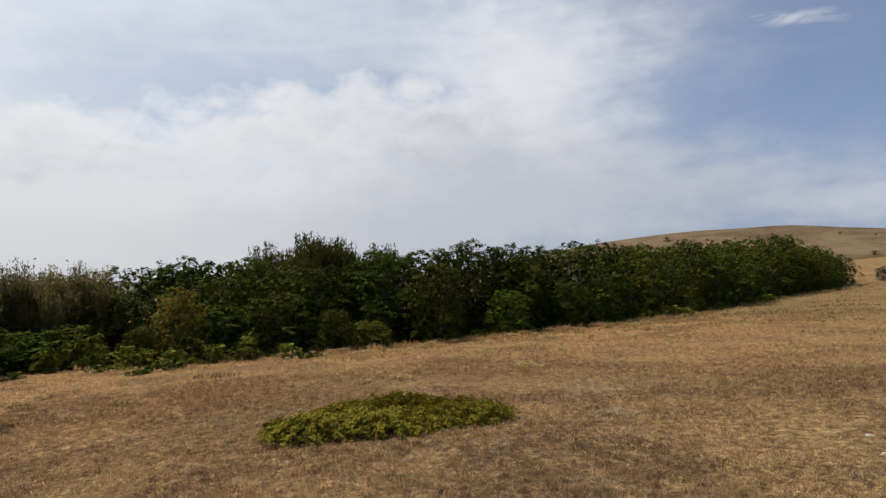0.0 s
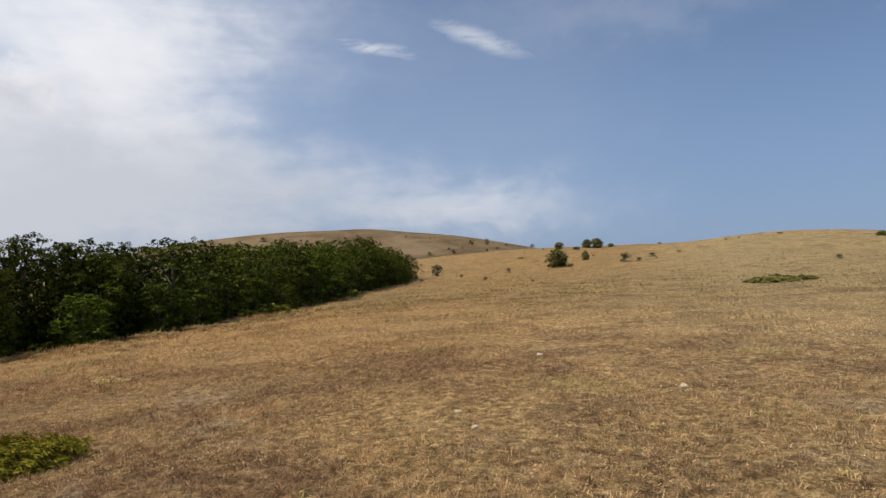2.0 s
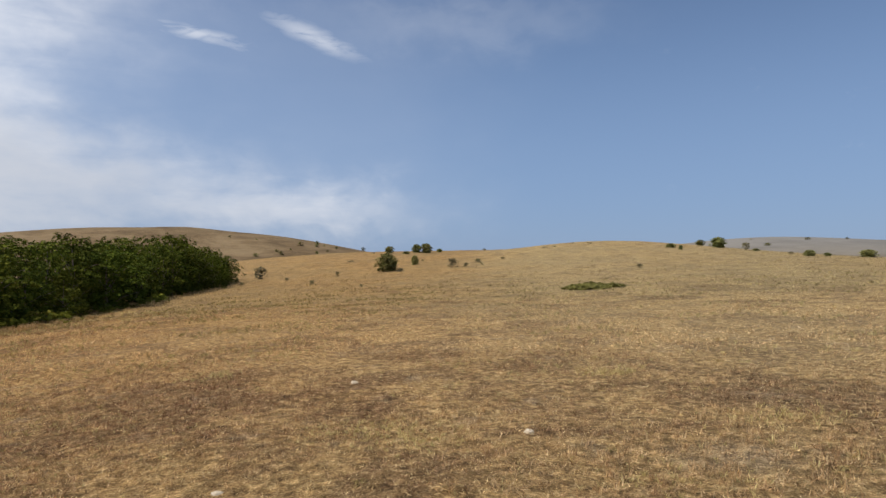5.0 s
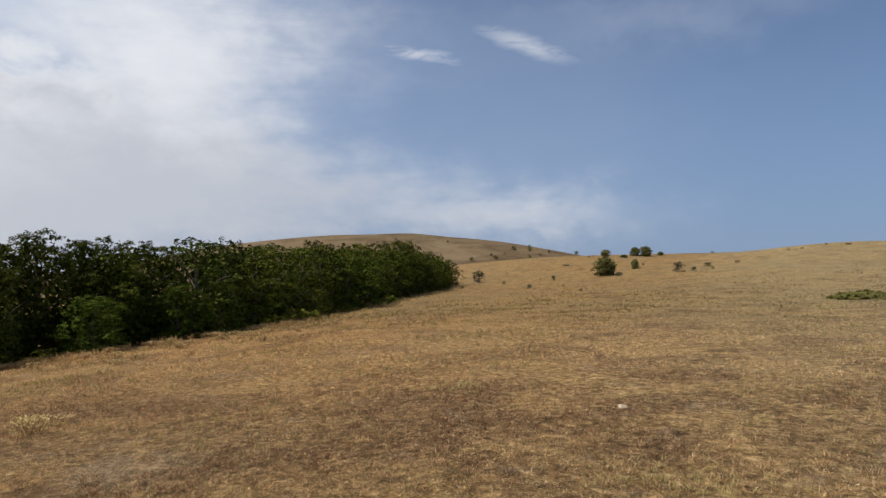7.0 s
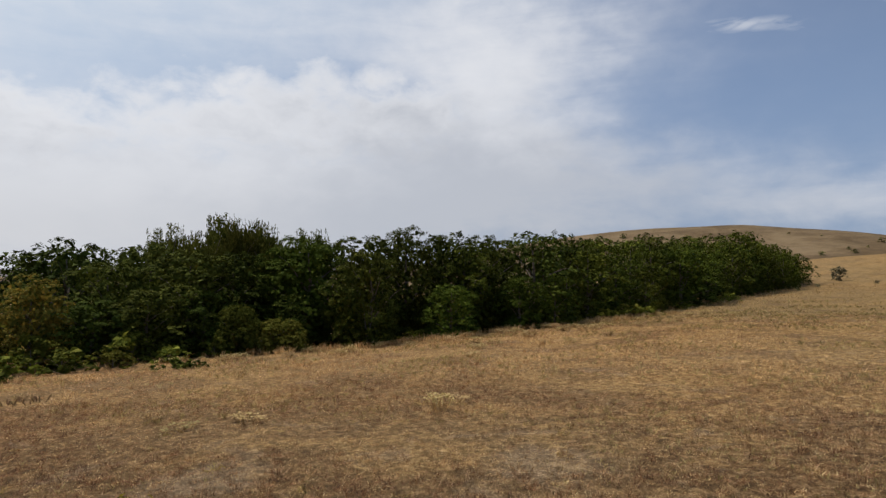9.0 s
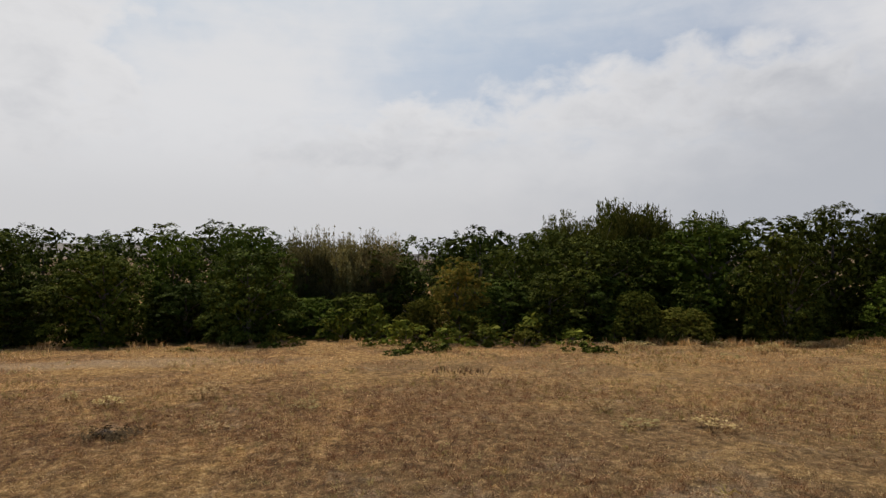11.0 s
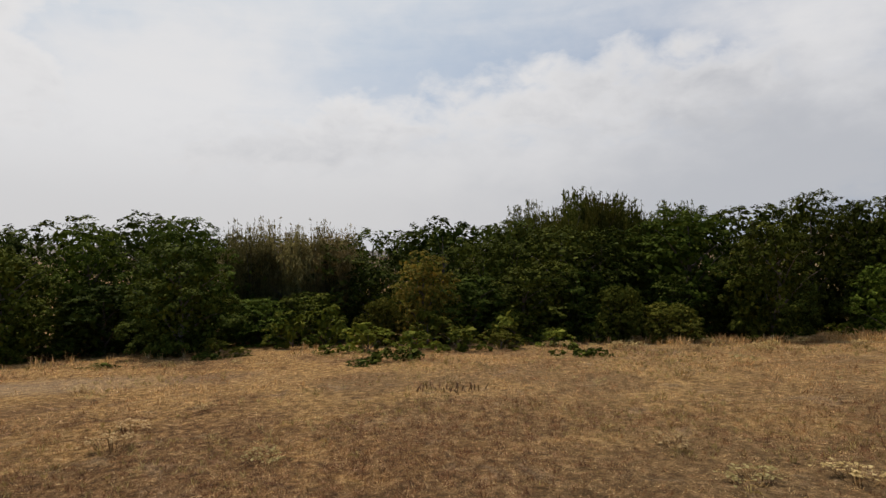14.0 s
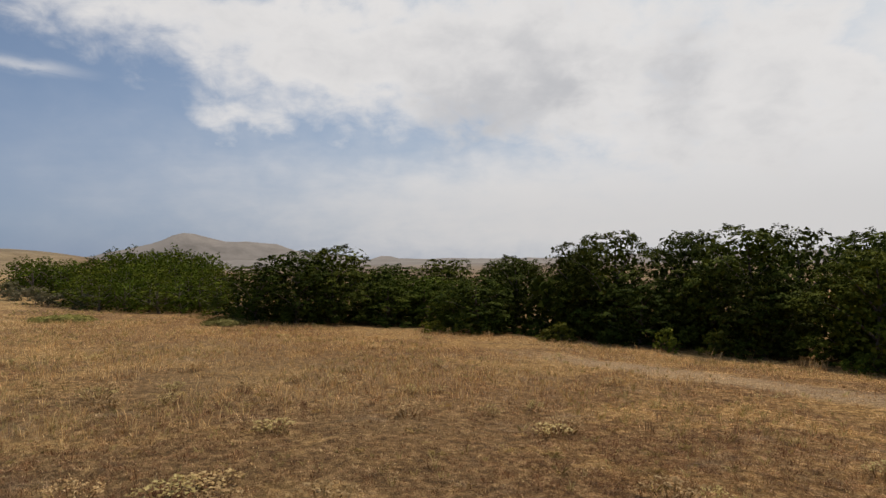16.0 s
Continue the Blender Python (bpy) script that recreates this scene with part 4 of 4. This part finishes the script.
# ---- grass ----
def blades(rng, x, y, tall, lean, per, width):
    """Corners and faces of grass blades in clumps at x, y."""
    n = len(x)
    x, y = np.repeat(x, per), np.repeat(y, per)
    tall, lean, width = np.repeat(tall, per) * rng.uniform(0.45, 1.25, n * per), np.repeat(lean, per), np.repeat(width, per)
    a = rng.random(n * per) * 2 * np.pi
    bx, by = x + np.cos(a) * tall * 0.22, y + np.sin(a) * tall * 0.22
    b = np.stack([bx, by, np.zeros_like(x)], -1)
    b[:, 2] = height(bx, by) - 0.004
    la = a + rng.normal(0, 0.8, n * per)
    d = np.stack([np.cos(la), np.sin(la), np.zeros_like(a)], -1)
    k = (lean * rng.uniform(0.3, 1.6, n * per))[:, None]
    up = np.array([0, 0, 1.0])
    t = tall[:, None]
    mid = b + t * (0.55 * up + 0.22 * k * d)
    tip = b + t * (up * (1.0 - 0.25 * np.minimum(k, 1.6)) + 0.75 * k * d)
    sa = rng.random(n * per) * 2 * np.pi
    side = np.stack([np.cos(sa), np.sin(sa), np.zeros_like(sa)], -1) * (width * rng.uniform(0.6, 1.3, n * per))[:, None] * 0.5
    v = np.stack([b, mid + side, tip, mid - side], 1).reshape(-1, 3)
    return v, np.arange(4 * n * per).reshape(-1, 4)


def strands(rng, x, y, tall, lean, per, width, spread):
    """Corners and faces of short single strands, standing or lying, in tufts at x, y."""
    n = len(x) * per
    x, y = np.repeat(x, per), np.repeat(y, per)
    tall, lean = np.repeat(tall, per) * rng.uniform(0.4, 1.3, n), np.repeat(lean, per) * rng.uniform(0.3, 1.6, n)
    a = rng.random(n) * 2 * np.pi
    off = np.repeat(spread, per) * np.sqrt(rng.random(n))
    bx, by = x + np.cos(a) * off, y + np.sin(a) * off
    z = height(bx, by) + rng.random(n) * 0.012
    la = a + rng.normal(0, 1.1, n)
    flat = np.sin(np.minimum(lean, 1.5))
    up = np.cos(np.minimum(lean, 1.5))
    tip = np.stack([bx + np.cos(la) * flat * tall, by + np.sin(la) * flat * tall, z + np.maximum(up * tall, 0.008)], -1)
    sa = la + np.pi / 2 + rng.normal(0, 0.7, n)
    w = width * rng.uniform(0.6, 1.4, n) * 0.5
    side = np.stack([np.cos(sa) * w, np.sin(sa) * w, np.zeros(n)], -1)
    b = np.stack([bx, by, z], -1)
    v = np.stack([b + side, b - side, tip], 1).reshape(-1, 3)
    return v, np.arange(3 * n).reshape(-1, 3)


def scatter(rng, count, r0, r1, az0, az1, power=0.5):
    """Places round the middle of the walk, by distance and azimuth."""
    r = (r0 ** (1 / power) + rng.random(count) * (r1 ** (1 / power) - r0 ** (1 / power))) ** power
    a = np.radians(rng.uniform(az0, az1, count))
    return -3 - np.sin(a) * r, 0.3 + np.cos(a) * r


def meadow(x, y):
    """1 in rich grass, 0 where it is thin and brown."""
    f = 0.5 + 0.25 * np.sin(0.9 * x + 1.3 * np.sin(0.7 * y)) + 0.25 * np.sin(1.1 * y + 1.7 * np.sin(0.5 * x + 1.0))
    track = np.abs(x + 17.6 + (y + 9) * 0.16)
    f = np.where((track < 0.8) & (y < 2), f * 0.4, f)
    for bx, by, r in BARE:
        f = f * np.clip((np.hypot(x - bx, y - by) / r - 0.2) / 0.7, 0.3, 1.0)
    ex = np.interp(y, EDGE_Y, EDGE_X)
    return np.where(x < ex - 0.3, 0.0, f)


def make_grass():
    rng = np.random.default_rng(77)
    # tufts: count, distances, azimuths, strands in a tuft, length, width, spread of a tuft
    zones = [(76000, 0.0, 12.0, -100, 205, 10, (0.022, 0.075), 0.0058, 0.06), (56000, 12.0, 32, -60, 190, 7, (0.04, 0.11), 0.0105, 0.12), (26000, 32, 115, -45, 75, 5, (0.08, 0.17), 0.04, 0.35)]
    for count, r0, r1, a0, a1, per, tall, width, spread in zones:
        x, y = scatter(rng, count, r0, r1, a0, a1, 0.62 if r1 < 100 else 0.8)
        cell = 0.24 + 0.012 * r0
        i, j = np.floor(x / cell), np.floor(y / cell)
        pull = 0.6 * rng.random(count)
        x = x + pull * ((i + 0.5 + 0.8 * (np.modf(np.sin(i * 12.99 + j * 78.23) * 437.58)[0])) * cell - x)
        y = y + pull * ((j + 0.5 + 0.8 * (np.modf(np.sin(i * 39.35 + j * 11.13) * 437.58)[0])) * cell - y)
        m = meadow(x, y)
        keep = rng.random(count) < np.clip(0.25 + 1.5 * m, 0, 1) * (m > 0)
        x, y, m = x[keep], y[keep], m[keep]
        h = rng.uniform(*tall, len(x)) * (0.7 + 0.6 * m) * (0.7 + pull[keep])
        lean = np.where(rng.random(len(x)) < 0.78, rng.uniform(1.0, 2.0, len(x)), rng.uniform(0.3, 0.9, len(x)))
        v, t = strands(rng, x, y, h, lean, per, width, np.full(len(x), spread) * rng.uniform(0.4, 1.5, len(x)))
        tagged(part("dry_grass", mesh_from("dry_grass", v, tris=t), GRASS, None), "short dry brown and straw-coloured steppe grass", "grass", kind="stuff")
    x, y = scatter(rng, 26000, 2.0, 13.0, -70, 195, 0.7)
    m = meadow(x, y)
    x, y = x[m > 0], y[m > 0]
    v, t = strands(rng, x, y, rng.uniform(0.02, 0.05, len(x)), rng.uniform(1.0, 2.0, len(x)), 6, 0.006, rng.uniform(0.03, 0.12, len(x)))
    v[:, 2] += 0.012
    tagged(part("grass_litter", mesh_from("grass_litter", v, tris=t), TALL_STRAW, None), "pale broken straw littered over the dry ground", "grass", kind="stuff")
    for mat, count, cut, seed, label in ((TALL_STRAW, 52000, 0.38, 1.0, "taller golden dry grass standing in clumps"), (GREEN_STRAW, 9000, 0.62, 4.0, "greenish-yellow dry grass clumps")):
        x, y = scatter(rng, count, 1.5, 50, -60, 195, 0.75)
        m = meadow(x + seed, y + 2 * seed) * (meadow(x, y) > 0.12)
        keep = rng.random(len(x)) < np.clip(m - cut, 0, 1) * np.where(x > -4, 0.8, 2.2)
        x, y = x[keep], y[keep]
        if mat == GREEN_STRAW:
            more = [(cx + rng.normal(0, 0.3, n), cy + rng.normal(0, 0.22, n)) for cx, cy, n in ((-1.45, 5.9, 130), (-0.9, 5.5, 90), (0.9, 4.4, 40), (2.6, 6.2, 50), (1.4, 9.0, 50), (-4.8, 9.5, 40), (4.2, 4.0, 50))]
            x, y = np.concatenate([x] + [p[0] for p in more]), np.concatenate([y] + [p[1] for p in more])
        v, q = blades(rng, x, y, rng.uniform(0.05, 0.15, len(x)) * np.clip(np.hypot(x + 3, y) / 13, 0.45, 1), rng.uniform(0.4, 1.4, len(x)), 12, 0.0022 + 0.0005 * np.hypot(x + 3, y))
        tagged(part("tall_grass", mesh_from("tall_grass", v, q), mat, None), label, "grass", kind="stuff")


def make_fringe():
    """Taller straw along the foot of the grove and on the southern meadow."""
    rng = np.random.default_rng(78)
    y = rng.uniform(-20, 62, 5200)
    x = np.interp(y, EDGE_Y, EDGE_X) + 0.1 + 2.2 * rng.random(len(y)) ** 1.6
    keep = rng.random(len(y)) < np.where((y > 7) & (y < 34), 1.0, 0.10) * (0.5 + 0.5 * np.sin(1.7 * y + 2 * np.sin(0.6 * y)))
    x, y = x[keep], y[keep]
    v, q = blades(rng, x, y, rng.uniform(0.14, 0.34, len(x)), rng.uniform(0.15, 0.6, len(x)), 8, 0.014 + 0.0004 * np.maximum(y, 0))
    x, y = rng.uniform(-20, -2, 5000), rng.uniform(-28, -9, 5000)
    keep = (x > np.interp(y, EDGE_Y, EDGE_X) + 1.5) & (rng.random(5000) < 0.35 + 0.65 * meadow(x, y)) & (np.abs(x + 17.6 + (y + 9) * 0.16) > 1.0)
    x, y = x[keep], y[keep]
    south = blades(rng, x, y, rng.uniform(0.10, 0.24, len(x)), rng.uniform(0.2, 0.8, len(x)), 8, np.full(len(x), 0.008))
    v, q = joined([(v, q), south])
    tagged(part("tall_grass", mesh_from("tall_grass", v, q), TALL_STRAW, None), "tall pale dry grass beside the grove", "grass", kind="stuff")


make_grass()
make_fringe()


# ---- dried flowers, stalks and stones ----
def umbel_plant(seed, tall, wide, stems):
    """A dry plant of thin stems with flat pale flower heads."""
    rng = np.random.default_rng(seed)
    base = thing("dried_yarrow", "dried pale yellow flat-topped flower clump in the grass", "plant", "dried flower clumps")
    pieces, cs = [], []
    for _ in range(stems):
        a, f = rng.random() * 6.283, math.sqrt(rng.random())
        top = np.array([math.cos(a) * f * wide, math.sin(a) * f * wide, tall * rng.uniform(0.75, 1.05) * (1 - 0.25 * f * f)])
        root = np.array([math.cos(a) * f * wide * 0.35, math.sin(a) * f * wide * 0.35, -0.01])
        s = np.linspace(0, 1, 3)[:, None]
        pieces.append(tube(root + (top - root) * s, [0.004, 0.003, 0.002], 3))
        o = rng.normal(0, 0.03, (7, 3)) * np.array([1, 1, 0.22])
        cs.append(top + o)
    v, q = joined(pieces)
    part("stem", mesh_from("stem", v, q), GRASS, base)
    c = np.concatenate(cs)
    v, q = leaves(rng, c, np.tile((0, 0, 1.0), (len(c), 1)), 0.026, 1.1)
    tagged(part("flower_head", mesh_from("flower_head", v, q), UMBEL, base), kind="stuff")
    return base


def make_dry_plants():
    rng = np.random.default_rng(21)
    yarrow = [umbel_plant(80 + k, 0.20, 0.20, 19) for k in range(3)]
    spots = [(-12.76, -2.85), (-12.76, -4.75), (-10.56, -5.28), (-13.6, -3.0), (-14.8, -2.4), (-9.6, 6.4), (-10.4, 3.6), (-9.2, 5.9), (-16.4, 1.4), (-11.0, -2.2)]
    for _ in range(26):
        y = rng.uniform(7, 22)
        spots.append((edge_x(y) + rng.uniform(0.8, 6.0), y))
    for _ in range(26):
        a, r = radians(rng.uniform(65, 185)), rng.uniform(6, 19)
        spots.append((-4 - math.sin(a) * r, math.cos(a) * r))
    for _ in range(80):
        y = rng.uniform(5, 34)
        spots.append((edge_x(y) + 0.8 + 9 * rng.random() ** 1.5, y))
    for _ in range(14):
        spots.append((rng.uniform(-17, -6), rng.uniform(-24, -14)))
    for _ in range(26):
        spots.append((rng.uniform(-13, -5), rng.uniform(-13, -4.5)))
    for k, (x, y) in enumerate(spots):
        if x > edge_x(y) + 0.3:
            plant(yarrow[k % 3], x, y, rng.uniform(0, 360), rng.uniform(0.7, 1.15) * (1.3 if y > 5 else 1.0), wide=rng.uniform(0.7, 1.3) * (1.4 if y > 5 else 1.0))
    stalks = thing("dry_stalk_clump", "row of dark brown dry stalks standing in the meadow", "plant")
    for k in range(30):
        s = np.linspace(0, 1, 4)[:, None]
        root = np.array([rng.normal(0, 0.16), (k - 14.5) * 0.038 + rng.normal(0, 0.02), -0.02])
        top = root + np.array([rng.normal(0, 0.04), rng.normal(0, 0.04), rng.uniform(0.07, 0.18)])
        v, q = tube(root + (top - root) * s, [0.008, 0.011, 0.013, 0.007], 5)
        part("stalk", mesh_from("stalk", v, q), STALK, stalks)
    stalks.matrix_basis = place(-15.9, 1.12, -6, 1.0, 0.0)
    mullein = thing("dry_mullein", "thin dark dry seed stalks standing in the grass", "plant", "dry seed stalks")
    for k in range(4):
        s = np.linspace(0, 1, 5)[:, None]
        root = np.array([rng.normal(0, 0.09), rng.normal(0, 0.09), -0.02])
        top = root + np.array([rng.normal(0, 0.02), rng.normal(0, 0.02), rng.uniform(0.2, 0.36)])
        v, q = tube(root + (top - root) * s, [0.004, 0.004, 0.005, 0.011, 0.004], 5)
        part("stalk", mesh_from("stalk", v, q), STALK, mullein)
    for x, y, size in ((-12.2, -6.95, 1.0), (-13.2, -6.5, 0.7), (-12.9, -7.4, 0.8), (-13.75, -6.0, 0.6), (-11.1, -6.6, 0.6), (-8.45, -9.4, 0.8)):
        plant(mullein, x, y, rng.uniform(0, 360), size * 0.65)


def herb_tangle(seed):
    """A low tangle of bleached, curled stems."""
    rng = np.random.default_rng(seed)
    base = thing("dried_herb", "low tangle of bleached curled dry stems", "plant", "dried herb tangles")
    for name, count, mat in (("stem", 15, TALL_STRAW), ("side_stem", 9, TALL_STRAW)):
        pieces = []
        for _ in range(count):
            a, curl = rng.random() * 6.283, rng.normal(0, 1.3)
            u = np.linspace(0, 1, 6)
            reach, rise = rng.uniform(0.05, 0.15), rng.uniform(0.03, 0.10)
            line = np.stack([np.cos(a + curl * u) * reach * u, np.sin(a + curl * u) * reach * u, rise * np.sin(u * rng.uniform(1.6, 2.9)) - 0.004], -1)
            pieces.append(tube(line, np.array([0.0035, 0.004, 0.004, 0.0035, 0.003, 0.0015]), 3))
        v, q = joined(pieces)
        tagged(part(name, mesh_from(name, v, q), mat, base), kind="stuff")
    return base


def make_tangles():
    rng = np.random.default_rng(24)
    herbs = [herb_tangle(120 + k) for k in range(4)]
    spots = [(rng.uniform(-4, 6), 1.4 + 11 * rng.random() ** 1.4) for _ in range(90)] + [(rng.uniform(-13, -6), rng.uniform(-7, 7)) for _ in range(80)] + [(rng.uniform(-12, -4), rng.uniform(-13, -4)) for _ in range(110)]
    for k, (x, y) in enumerate(spots):
        size = rng.uniform(0.5, 1.1)
        plant(herbs[k % 4], x, y, rng.uniform(0, 360), size, wide=size)


def make_stones():
    rng = np.random.default_rng(33)
    protos = []
    for k in range(4):
        bm = bmesh.new()
        bmesh.ops.create_icosphere(bm, subdivisions=2, radius=1.0)
        for v in bm.verts:
            d = 1 + 0.35 * noise.noise(v.co * 1.3 + Vector((k * 7.1, 0, 0))) + 0.12 * noise.noise(v.co * 3.1)
            v.co = Vector((v.co.x * d, v.co.y * d * 0.8, v.co.z * d * 0.45))
        me = bpy.data.meshes.new("stone")
        bm.to_mesh(me)
        bm.free()
        me.materials.append(STONE)
        protos.append(tagged(new("stone", me), "small pale limestone lying in the dry grass", "stone", "loose stones"))
    spots = [(-2.17, 8.45, 0.06), (0.1, 5.66, 0.055), (-2.2, 4.37, 0.05), (-1.75, 3.6, 0.05), (-2.57, 3.52, 0.045), (0.76, 3.25, 0.05), (0.08, 2.4, 0.06), (-3.0, 2.6, 0.04), (-3.13, 2.22, 0.05), (-4.1, 2.68, 0.04),
             (-4.2, 0.87, 0.04), (-0.6, 5.9, 0.08), (-3.4, 5.9, 0.04), (-1.9, 6.9, 0.05)]
    for _ in range(125):
        spots.append((rng.uniform(-4, 6), 1.2 + 12 * rng.random() ** 1.6, rng.uniform(0.010, 0.034)))
    for _ in range(50):
        spots.append((rng.uniform(-9, -2.5), rng.uniform(-1.5, 3.5), rng.uniform(0.012, 0.03)))
    for _ in range(40):
        spots.append((rng.uniform(-14, -4), rng.uniform(-9, 9), rng.uniform(0.018, 0.045)))
    for _ in range(30):
        y = rng.uniform(-17, -6)
        spots.append((-16.9 - 0.16 * (y + 9) + rng.normal(0, 0.3), y, rng.uniform(0.02, 0.05)))
    for _ in range(40):
        y = rng.uniform(-20, 0)
        spots.append((-18.2 - (y + 9) * 0.16 + rng.normal(0, 0.6), y, rng.uniform(0.02, 0.06)))
    for k, (x, y, r) in enumerate(spots):
        m = Matrix.Translation((x, y, ground_at(x, y) + 0.12 * r)) @ Matrix.Rotation(rng.uniform(0, 6.28), 4, "Z") @ Matrix.Diagonal((r, r, r, 1))
        p = protos[k % 4]
        if p not in used:
            used.add(p)
            p.matrix_basis = m
        else:
            copy_thing(p, m)


make_dry_plants()
make_tangles()
make_stones()
